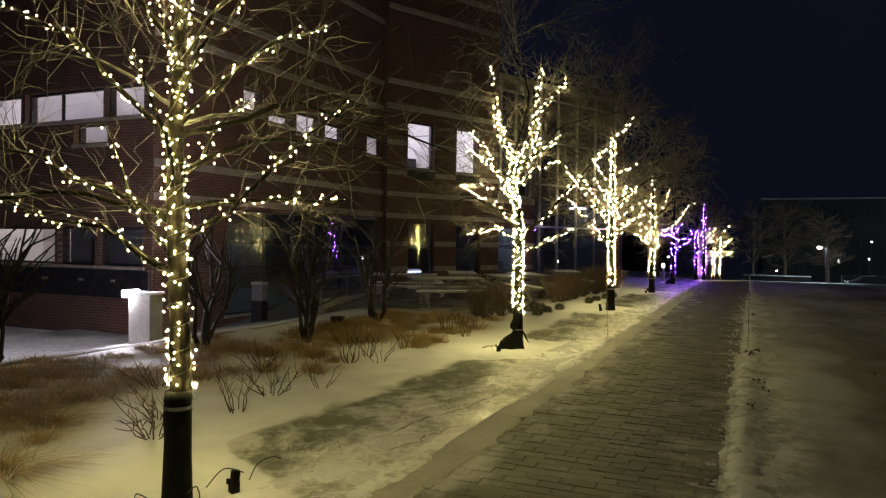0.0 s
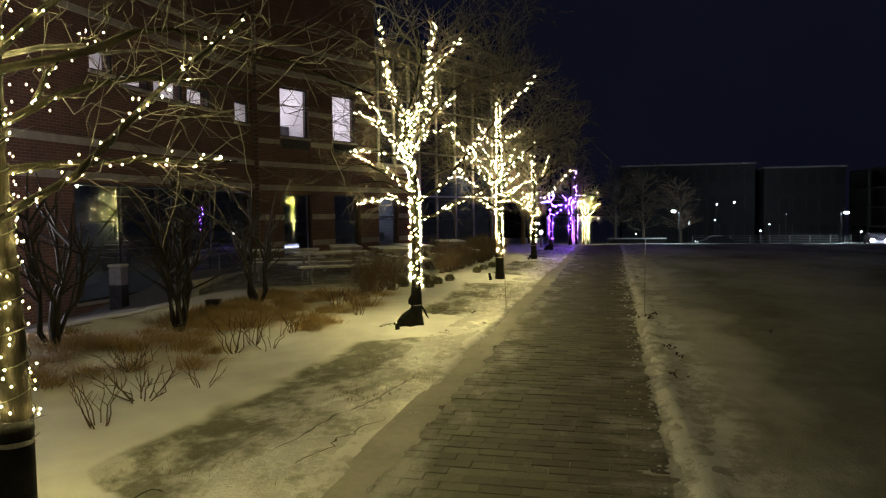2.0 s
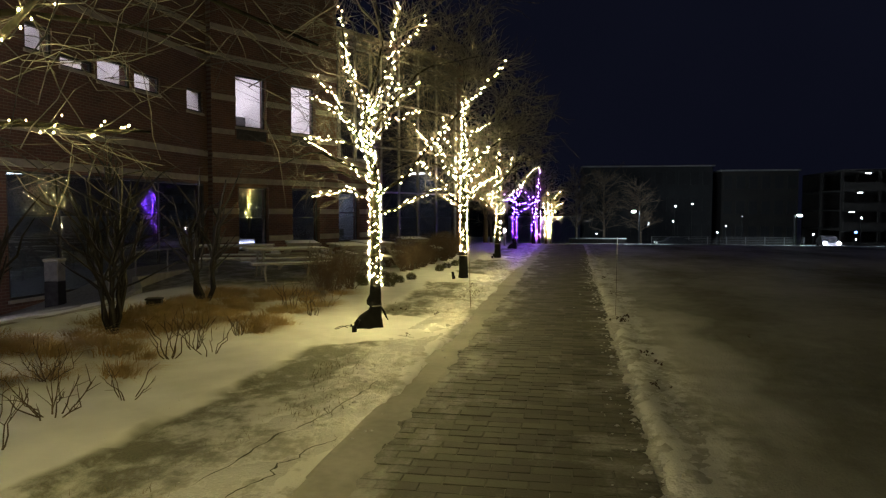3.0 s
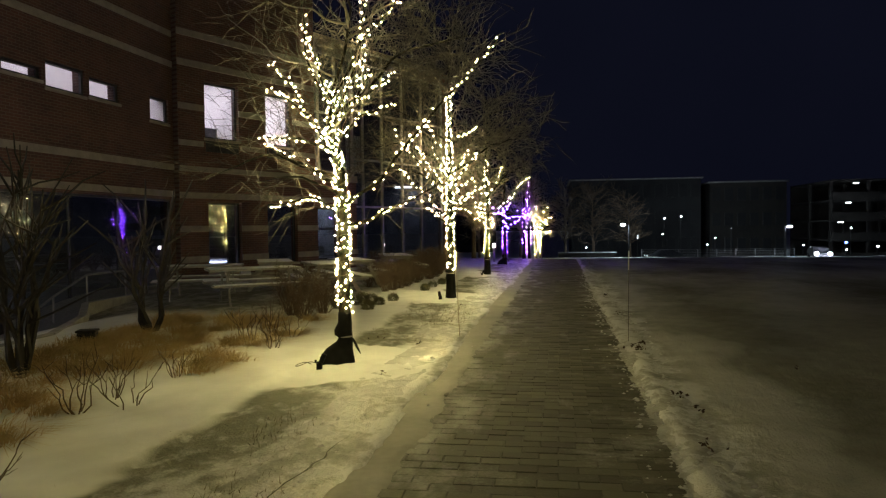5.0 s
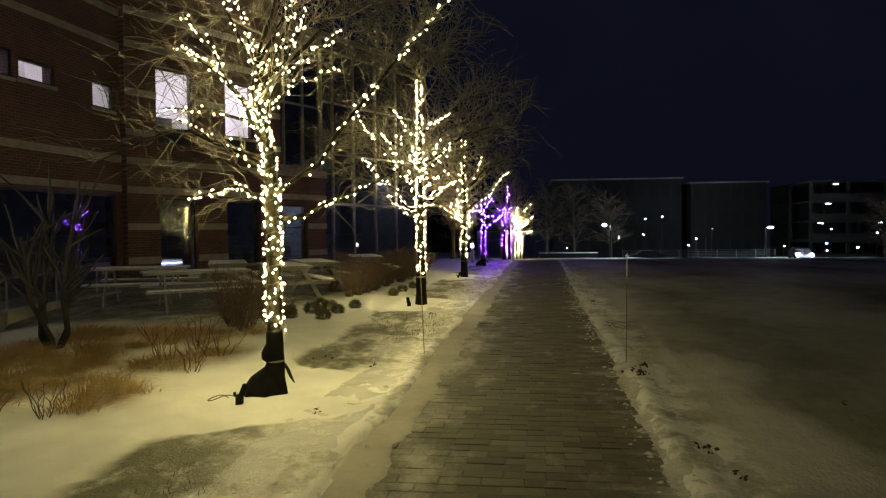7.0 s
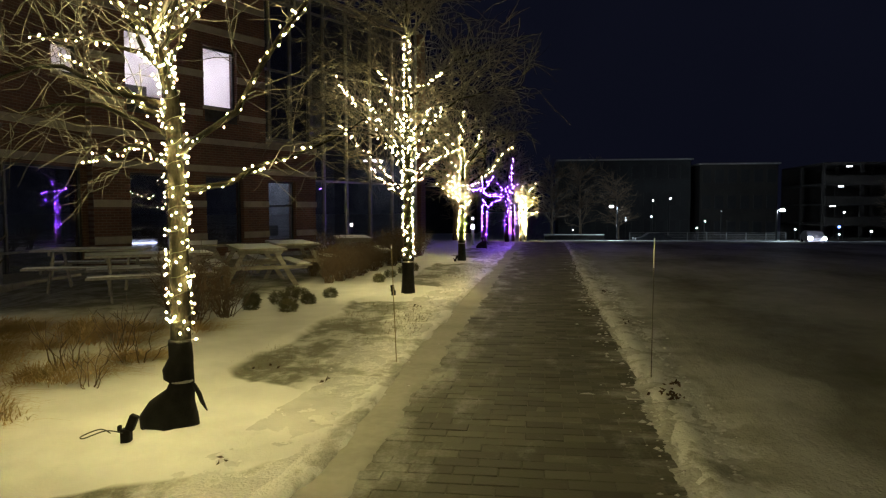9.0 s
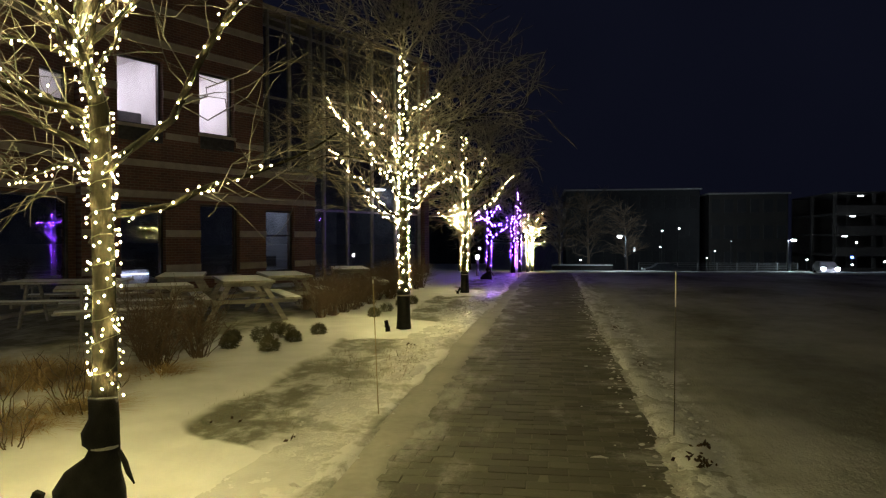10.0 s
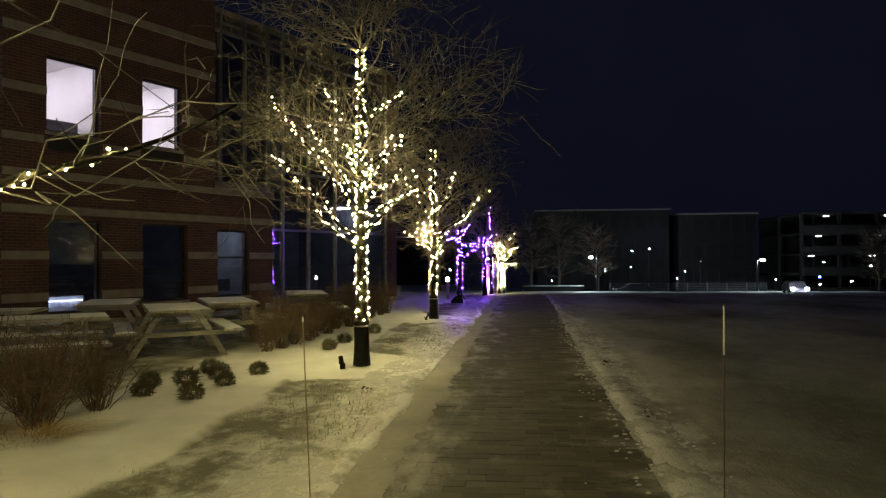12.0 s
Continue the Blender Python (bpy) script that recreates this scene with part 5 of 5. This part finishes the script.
# ---------------------------------------------------------------- debris, clods, turf
def leaf_heap(x, y, n, seed, r=0.12):
    rng = random.Random(seed)
    e = empty("leaf_litter", pose(x, y, ground_z(x, y) + 0.05), "small heap of dead brown leaves on the snow", "leaves", "leaf litter on the snow ridge")
    for i in range(n):
        bm = bmesh.new()
        a, b = rng.uniform(0.012, 0.03), rng.uniform(0.008, 0.018)
        v = [bm.verts.new(p) for p in ((-a, 0, 0), (-a * 0.2, -b, 0.008), (a, 0, 0.012), (-a * 0.2, b, 0.008), (0, 0, -0.004))]
        for f in ((0, 1, 4), (1, 2, 4), (2, 3, 4), (3, 0, 4)):
            bm.faces.new([v[q] for q in f])
        bmesh.ops.transform(bm, matrix=pose(rng.gauss(0, r * 0.26), rng.gauss(0, r * 0.36), rng.uniform(0.0, 0.05), rng.uniform(-50, 50), rng.uniform(-50, 50), rng.uniform(0, 360)), verts=bm.verts)
        part("leaf", bm, M_LEAF, e)


for i, (x, y, n, r) in enumerate(((0.34, 12.95, 26, 0.2), (0.42, 13.3, 12, 0.12), (0.38, 10.6, 9, 0.14), (0.42, 10.15, 6, 0.1), (0.5, 19.3, 10, 0.1), (0.3, 9.2, 8, 0.15), (0.46, 16.3, 4, 0.2), (1.75, 11.9, 5, 0.06), (-2.4, 11.3, 3, 0.05), (-2.35, 13.1, 3, 0.1), (-2.9, 13.6, 3, 0.25), (-2.35, 17.2, 4, 0.2))):
    leaf_heap(x, y, n, 200 + i, r)


def scatter(name, n, seed, area, build, mat, label, category):
    rng = random.Random(seed)
    vs, fs = [], []
    for i in range(n):
        x, y = area(rng)
        build(rng, x, y, vs, fs)
    me = bpy.data.meshes.new(name)
    me.from_pydata(vs, [], fs)
    me.materials.append(mat)
    return tagged(new(name, me), label, category, kind="stuff")


def blade(rng, x, y, vs, fs):
    z = ground_z(x, y) + 0.0
    h = rng.uniform(0.03, 0.075)
    a = rng.uniform(0, 6.28)
    w = 0.003
    dx, dy = math.cos(a) * w, math.sin(a) * w
    lx, ly = rng.gauss(0.02, 0.02), rng.gauss(-0.015, 0.02)
    o = len(vs)
    vs += [(x - dx, y - dy, z), (x + dx, y + dy, z), (x + lx, y + ly, z + h)]
    fs.append((o, o + 1, o + 2))


def clod(rng, x, y, vs, fs):
    z = ground_z(x, y) + 0.015
    r = min(0.024, abs(rng.gauss(0.006, 0.007)) + 0.003)
    o = len(vs)
    for dx, dy, dz in ((1, 0, 0), (0, 1, 0), (-1, 0, 0), (0, -1, 0), (0, 0, 0.8), (0.7, 0.7, 0.4), (-0.7, -0.6, 0.5)):
        k = r * rng.uniform(0.7, 1.2)
        vs.append((x + dx * k * 1.3, y + dy * k, z + dz * k))
    fs.extend(tuple(o + i for i in f) for f in ((0, 5, 4), (5, 1, 4), (1, 2, 4), (2, 6, 4), (6, 3, 4), (3, 0, 4), (0, 1, 5), (2, 3, 6)))


def verge(rng):
    while True:
        y = 3 + 24 * rng.random() ** 1.3
        x = rng.uniform(-3.5, -2.1) + drift_x(y)
        if noise.noise(Vector((x * 1.1, y * 0.6, 11))) > -0.05 and math.cos((y - 12.0) * 2 * math.pi / 7.28) < 0.35:
            return x, y


def kerb_line(rng):
    y = 3 + 22 * rng.random()
    return rng.gauss(-2.2, 0.2) + drift_x(y), y


def ridge_line(rng):
    y = 3 + 24 * rng.random()
    return 0.29 + rng.gauss(0, 0.15) + drift_x(y), y


scatter("verge_grass", 3200, 61, verge, blade, M_TURF, "short frozen grass blades poking through thin snow", "grass")
scatter("snow_crumbs", 700, 62, kerb_line, clod, M_SNOW, "crumbs of frozen snow along the path edge", "snow")
scatter("snow_crumbs", 2600, 63, ridge_line, clod, M_SNOW, "crumbs of frozen snow along the ridge", "snow")


# ---------------------------------------------------------------- wind-blown snow over the edges of the path
def snow_sheet(x0, x1, height, mat, label):
    xs = steps([(x0, x1, 0.035)])
    ys = steps([(2.2, 14, 0.05), (14, 24, 0.09), (24, 44, 0.3)])
    vs = [(x + drift_x(y), y, ground_z(x, y) + height(x, y)) for y in ys for x in xs]
    w = len(xs)
    fs = [(j * w + i, j * w + i + 1, (j + 1) * w + i + 1, (j + 1) * w + i) for j in range(len(ys) - 1) for i in range(w - 1)]
    me = bpy.data.meshes.new("snow_edge")
    me.from_pydata(vs, [], fs)
    me.materials.append(mat)
    me.shade_smooth()
    tagged(new("snow_edge", me), label, "snow", kind="structure")


def nz(a, b, c):
    return noise.noise(Vector((a, b, c)))


def ridge_height(x, y):
    c = 0.30 + 0.07 * nz(y * 0.55, 1.5, 0) + 0.05 * nz(y * 2.3, 4.5, 0) + 0.03 * nz(y * 7.0, 2.5, 0)
    bump = (0.036 + 0.016 * nz(y * 1.4, 8, 2) + 0.03 * nz(x * 7, y * 6, 3) + 0.024 * nz(x * 17, y * 15, 6)) * math.exp(-((x - c) / (0.13 if x < c else 0.24)) ** 2)
    lobe = 0.03 * (nz(x * 1.6 + y * 0.5, y * 3.0, 5) + 0.6 * nz(x * 5, y * 9, 9) - 0.04 - max(0.0, c - 0.14 - x) * 0.85) if x < c else 0.0
    return max(bump, min(0.012, lobe)) - 0.014


def left_height(x, y):
    e = -1.63 + 0.05 * nz(y * 0.7, 3.5, 0) + 0.045 * nz(y * 3.4, 6.5, 0) + 0.05 * nz(x * 6, y * 6, 4)
    top = 0.009 + 0.004 * nz(x * 3, y * 2, 2)
    return top - 0.04 * max(0.0, min(1.0, (x - e) / 0.12)) - 0.03 * max(0.0, min(1.0, (-1.9 - x) / 0.08))


snow_sheet(-0.6, 1.1, ridge_height, M_EDGESNOW, "ragged snow ridge along the path edge")
snow_sheet(-2.0, -1.4, left_height, M_DUST, "smooth band of dusty snow along the pavers")


def ice_crack(x0, y0, x1, y1, seed):
    """A dark broken edge in the crusted snow of the verge."""
    rng = random.Random(seed)
    n = 46
    vs, fs = [], []
    for i in range(n + 1):
        t = i / n
        x = x0 + (x1 - x0) * t + 0.09 * nz(t * 5, seed, 1) + 0.035 * nz(t * 19, seed, 4)
        y = y0 + (y1 - y0) * t
        w = max(0.0, 0.006 + 0.008 * nz(t * 17, seed, 8)) * min(1, 6 * t, 6 * (1 - t))
        z = ground_z(x, y) + 0.032 + 0.02 * nz(x * 0.7, y * 0.5, 3) + 0.024 * nz(x * 2.6, y * 2.0, 9)
        vs += [(x - w, y, z + 0.001), (x, y, z + 0.001 + 0.3 * w), (x + w, y, z + 0.001)]
    for i in range(n):
        fs += [(3 * i, 3 * i + 1, 3 * i + 4, 3 * i + 3), (3 * i + 1, 3 * i + 2, 3 * i + 5, 3 * i + 4)]
    me = bpy.data.meshes.new("ice_crack")
    me.from_pydata(vs, [], fs)
    me.materials.append(M_CRACK)
    tagged(new("ice_crack", me), "dark broken edge in the crusted snow", "snow", kind="structure")


ice_crack(-2.62, 6.5, -2.12, 9.4, 3)
ice_crack(-2.35, 6.4, -2.1, 7.6, 5)


# ---------------------------------------------------------------- distance beyond the lawn
def street_lamp(x, y, h, arm, bright=True):
    z = ground_z(x, y)
    e = empty("street_lamp", pose(x, y, z), "tall dark street lamp with a white light", "street lamp", "street lamps along the road")
    part("pole", lathe(bmesh.new(), [(0.16, -0.3), (0.11, 0.6), (0.08, h)], 10), M_METAL, e)
    part("arm", tube(bmesh.new(), [V3(0, 0, h - 0.1), V3(arm * 0.5, 0, h + 0.1), V3(arm, 0, h + 0.08)], [0.06, 0.05, 0.04], 6), M_METAL, e)
    part("lamp_head", boxed(arm - 0.35, arm + 0.05, -0.2, 0.2, h - 0.12, h + 0.08, 0.03), G_STREET, e, "white glowing head")
    return e


street_lamp(9.9, 95, 4.6, -0.6)
street_lamp(29.0, 96, 4.2, 0.8)


def far_block(name, x0, x1, y, depth, z1, mat, label, storeys, bays, lit, lit_mat, trim=True, seed=1, rail=0.0):
    rng = random.Random(seed)
    gz = ground_z(x0, y)
    e = empty(name, pose((x0 + x1) / 2, y, gz), label, "building")
    w, h = (x1 - x0) / 2, z1 - gz
    part("wall", boxed(-w, w, 0, depth, -0.5, h), mat, e)
    if trim:
        # pale trim colour stands for the lit line along the roof
        part("roof_edge", boxed(-w - 0.3, w + 0.3, -0.4, depth, h, h + 0.22, 0.04), M_KERB, e, "roof edge coloured pale for its lit line")
    sh, bw = h / storeys, 2 * w / bays
    for k in range(storeys):
        for i in range(bays):
            a = -w + i * bw
            win = part("window", boxed(a + bw * 0.16, a + bw * 0.84, -0.06, 0.0, k * sh + sh * 0.3, k * sh + sh * 0.82), M_METAL, e)
            part("pane", boxed(a + bw * 0.2, a + bw * 0.8, -0.09, -0.064, k * sh + sh * 0.34, k * sh + sh * 0.78), lit_mat if rng.random() < lit else M_FARGLASS, win)
    return e


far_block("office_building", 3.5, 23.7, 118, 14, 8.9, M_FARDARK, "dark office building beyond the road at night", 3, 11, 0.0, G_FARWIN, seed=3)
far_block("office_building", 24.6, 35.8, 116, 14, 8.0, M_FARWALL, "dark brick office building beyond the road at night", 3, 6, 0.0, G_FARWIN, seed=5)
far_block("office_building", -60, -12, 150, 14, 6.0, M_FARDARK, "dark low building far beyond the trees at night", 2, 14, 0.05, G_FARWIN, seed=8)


def garage(x0, x1, y, depth, storeys, sh):
    gz = ground_z(x0, y)
    e = empty("parking_garage", pose(x0, y, gz), "open parking garage with lit decks", "building")
    w = x1 - x0
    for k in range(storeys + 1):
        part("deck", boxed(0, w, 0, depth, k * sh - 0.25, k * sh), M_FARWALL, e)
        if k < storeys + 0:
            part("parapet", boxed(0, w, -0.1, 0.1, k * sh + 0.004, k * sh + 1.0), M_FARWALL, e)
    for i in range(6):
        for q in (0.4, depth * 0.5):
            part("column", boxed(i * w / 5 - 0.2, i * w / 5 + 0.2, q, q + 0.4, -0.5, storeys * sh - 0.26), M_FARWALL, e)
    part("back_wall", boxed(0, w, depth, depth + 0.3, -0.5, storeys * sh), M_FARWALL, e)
    for k in range(1, storeys):
        for i in range(2):
            part("deck_light", boxed(i * w / 3 + 1.4 + k, i * w / 3 + 2.0 + k, 4, 4.3, (k + 1) * sh - 0.4, (k + 1) * sh - 0.27), G_DECK, e, "white deck light")
    return e


garage(38.1, 62.0, 105, 16, 4, 2.75)


def low_wall(x0, x1, y, h):
    e = empty("low_wall", pose(x0, y, ground_z(x0, y)), "low masonry wall with a snow-covered top beside the road", "wall")
    n = max(2, int((x1 - x0) / 2.5))
    w = (x1 - x0) / n
    for i in range(n):
        part("panel", boxed(i * w + 0.02, (i + 1) * w - 0.02, 0, 0.4, -0.3, h, 0.03), M_FARWALL, e)
    part("snow_cap", boxed(-0.05, x1 - x0 + 0.05, -0.05, 0.45, h + 0.004, h + 0.1, 0.03), M_SNOW, e)


low_wall(0.9, 8.2, 94, 1.0)


def fence(x0, x1, y, h):
    e = empty("fence", pose(x0, y, ground_z(x0, y)), "light metal mesh fence along the road", "fence")
    n = int((x1 - x0) / 2.4)
    for i in range(n + 1):
        part("post", boxed(i * 2.4 - 0.04, i * 2.4 + 0.04, -0.04, 0.04, -0.2, h), M_ALU, e)
    for k in range(7):
        part("wire", boxed(0, n * 2.4, -0.012, 0.012, 0.15 + k * (h - 0.2) / 6, 0.18 + k * (h - 0.2) / 6), M_ALU, e)


fence(12, 33, 99, 1.5)


def snow_bank(y):
    vs, fs = [], []
    k = 90
    for i in range(k + 1):
        x = -30 + 95 * i / k
        h = 0.35 + 0.15 * noise.noise(Vector((x * 0.3, 2, 1)))
        z = ground_z(x, y)
        vs += [(x, y - 1.2, z - 0.1), (x, y - 0.4, z + h * 0.8), (x, y + 0.3, z + h), (x, y + 1.2, z - 0.1)]
    for i in range(k):
        for j in range(3):
            fs.append((4 * i + j, 4 * (i + 1) + j, 4 * (i + 1) + j + 1, 4 * i + j + 1))
    me = bpy.data.meshes.new("snow_bank")
    me.from_pydata(vs, [], fs)
    me.materials.append(M_SNOW)
    me.shade_smooth()
    tagged(new("snow_bank", me), "ploughed snow bank along the road", "snow", kind="structure")


snow_bank(91)


def car(x, y, rz, lit, label):
    z = ground_z(x, y)
    e = empty("car", pose(x, y, z, 0, 0, rz), label, "car")
    bm = bmesh.new()
    prof = [(-2.2, 0.35), (-2.25, 0.7), (-1.3, 0.85), (-0.55, 1.38), (0.9, 1.42), (1.75, 0.98), (2.2, 0.92), (2.25, 0.4)]
    sides = []
    for s in (-0.88, 0.88):
        sides.append([bm.verts.new((px, s * (0.86 if pz > 1.1 else 1.0), pz)) for px, pz in prof])
    k = len(prof)
    for i in range(k):
        bm.faces.new((sides[0][i], sides[0][(i + 1) % k], sides[1][(i + 1) % k], sides[1][i]))
    bm.faces.new(sides[0][::-1])
    bm.faces.new(sides[1])
    bmesh.ops.bevel(bm, geom=bm.edges[:], offset=0.06, segments=2, affect="EDGES")
    part("body", bm, M_CARPAINT, e, smooth=False)
    part("windscreen", boxed(-0.02, 0.0, -0.66, 0.66, 0, 0.62, m=pose(-1.18, 0, 0.9, 0, 54, 0)), M_DARKGLASS, e)
    for wx in (-1.4, 1.4):
        for s in (-0.82, 0.82):
            tyre = part("wheel", tube(bmesh.new(), [V3(wx, s - 0.1, 0.32), V3(wx, s + 0.1, 0.32)], [0.32, 0.32], 16), M_TYRE, e)
            part("rim", tube(bmesh.new(), [V3(wx, s - 0.105, 0.32), V3(wx, s + 0.105, 0.32)], [0.2, 0.2], 12), M_ALU, tyre)
    for s in (-0.68, 0.68):
        part("headlight", boxed(-2.33, -2.2, s - 0.15, s + 0.15, 0.56, 0.80, 0.03), G_HEAD if lit else M_REFLECT, e, "shining white headlight" if lit else "headlight")
    return e


car(29.4, 86.0, 80, True, "dark car with shining headlights on the road")
car(14.5, 97.0, 5, False, "dark parked car by the fence")


# small far lights: doors and signs across the road
def far_light(x, y, z, w, h, mat, label):
    e = empty("wall_light", pose(x, y, z), label, "lamp", "far lights across the road")
    w, h = w * 0.48, h * 0.48
    part("backplate", boxed(-w * 0.7, w * 0.7, 0, 0.08, -h * 0.7, h * 0.7), M_METAL, e)
    part("lamp_glass", boxed(-w / 2, w / 2, -0.12, -0.004, -h / 2, h / 2, 0.01), mat, e, "glowing lamp")
    if z - ground_z(x, y) > 0:
        part("bracket", boxed(-0.04, 0.04, 0.004, 0.1, ground_z(x, y) - z - 0.2, -h * 0.7), M_METAL, e, "slim post")


for x, y, z, w, h, mat in ((20.2, 115.5, 2.9, 0.35, 0.35, G_SMALL), (17.6, 115.0, 2.6, 0.3, 0.3, G_SMALL), (13.2, 112, -0.2, 0.5, 1.3, G_FARWIN), (36.2, 96, -0.85, 0.5, 0.5, G_BLUE), (36.4, 96.5, -1.75, 0.35, 0.35, G_SMALL),
                           (40.3, 97, -1.4, 0.5, 0.3, G_SMALL), (17.0, 113, 0.2, 0.3, 0.25, G_SMALL), (27.0, 113, 1.0, 0.25, 0.2, G_FARWIN), (5.0, 104, -1.5, 0.3, 0.2, G_SMALL), (-16, 100, 1.0, 0.3, 0.3, G_STREET), (11.4, 108, -1.0, 0.3, 0.5, G_FARWIN), (24.0, 110, -0.4, 0.25, 0.2, G_SMALL), (21.5, 104, -1.2, 0.3, 0.25, G_SMALL), (33.0, 101, -1.3, 0.3, 0.2, G_SMALL), (43.5, 99, 0.4, 0.35, 0.3, G_SMALL), (38.4, 100, 0.9, 0.35, 0.3, G_SMALL), (-7.5, 88, 0.3, 0.3, 0.3, G_SMALL)):
    far_light(x, y, z, w, h, mat, "small bright lamp across the road")


def far_tree(x, y, seed, h):
    rng = random.Random(seed)
    e = empty("far_tree", pose(x, y, ground_z(x, y)), "dark leafless tree far across the lawn", "tree", "dark trees across the lawn")
    trunk = curve_pts(V3(0, 0, -0.2), V3(rng.uniform(-0.4, 0.4), 0, h), rng, wob=0.03)
    part("trunk", tube(bmesh.new(), trunk, [0.22 * (1 - 0.85 * i / 8) for i in range(9)], 7), M_SHRUB, e)
    bm = bmesh.new()
    for i in range(60):
        p = along(trunk, rng.uniform(0.25, 1))
        d = (polar(rng.uniform(0, 360)) + V3(0, 0, rng.uniform(0.1, 1.2))).normalized()
        pts = curve_pts(p, p + d * rng.uniform(0.15, 0.38) * h, rng, wob=0.12, k=6)
        tube(bm, pts, [0.06 * (1 - 0.8 * j / 5) for j in range(6)], 4, False)
        for j in range(9):
            q = along(pts, rng.uniform(0.3, 1))
            dd = (d + Vector((rng.gauss(0, 0.8), rng.gauss(0, 0.8), rng.gauss(0, 0.6)))).normalized()
            tube(bm, [q, q + dd * 0.06 * h, q + dd * rng.uniform(0.1, 0.16) * h], [0.03, 0.025, 0.015], 3, False)
    part("crown", bm, M_SHRUB, e, "bare crown of fine branches")


for i, (x, y, h) in enumerate(((2.0, 99, 9.5), (6.0, 104, 10.0), (-4.0, 96, 9.0), (11.0, 103, 8.5), (-9, 92, 9.5), (45, 100, 7.0), (-6.5, 60, 8.0), (-8.5, 48, 8.5))):
    far_tree(x, y, 300 + i, h)


# ---------------------------------------------------------------- paved path, laid in running bond
def paver_mesh(w, d):
    bm = boxed(-w / 2, w / 2, -d / 2, d / 2, -0.05, 0.0)
    top = [ed for ed in bm.edges if all(v.co.z > -0.01 for v in ed.verts)]
    bmesh.ops.bevel(bm, geom=top, offset=0.004, segments=1, affect="EDGES")
    me = bpy.data.meshes.new("paver")
    bm.to_mesh(me)
    bm.free()
    me.materials.append(M_PAVER)
    return me


PW, PD, GAP = 0.25, 0.125, 0.005
full, half = paver_mesh(PW - GAP, PD - GAP), paver_mesh(PW / 2 - GAP, PD - GAP)
path = empty("path", pose(0, 0, 0), "paved footpath of small concrete blocks dusted with snow", "path", kind="structure")
rp = random.Random(9)
bed_vs, bed_fs = [], []
jvs, jfs = [], []
r = 0
y = 1.0
while y < 48:
    x = -1.85 + drift_x(y)
    end = 0.24 + drift_x(y)
    cells = []
    if r % 2:
        cells.append((x + PW / 4, half))
        x += PW / 2
    while x + PW < end:
        cells.append((x + PW / 2, full))
        x += PW
    if end - x > PW / 2 - 0.01:
        cells.append((x + PW / 4, half))
    for cx, me in cells:
        z = ground_z(cx, y) + rp.uniform(-0.004, 0.003)
        tilt = (rp.gauss(0, 0.35), rp.gauss(0, 0.35), rp.gauss(0, 0.4))
        if 8.6 < y < 12.9:
            b = new("paver", me)
            b.parent = path
            b.matrix_basis = pose(cx, y, z, *tilt)
        else:
            m = pose(cx, y, z, *tilt)
            o = len(jvs)
            jvs += [tuple(m @ v.co) for v in me.vertices]
            jfs += [tuple(o + i for i in f.vertices) for f in me.polygons]
    y += PD
    r += 1
me = bpy.data.meshes.new("pavers")
me.from_pydata(jvs, [], jfs)
me.materials.append(M_PAVER)
b = new("pavers", me)
b.parent = path
tagged(b, "rows of small concrete pavers", kind="stuff")
bm = bmesh.new()
for i in range(48):
    ya, yb = 1 + i, 2 + i
    box(bm, -1.88 + drift_x(ya + 0.5), 0.26 + drift_x(ya + 0.5), ya, yb, ground_z(0, ya) - 0.12, ground_z(0, yb) - 0.005)
part("joint_bed", bm, M_JOINT, path, "dark sand in the joints")
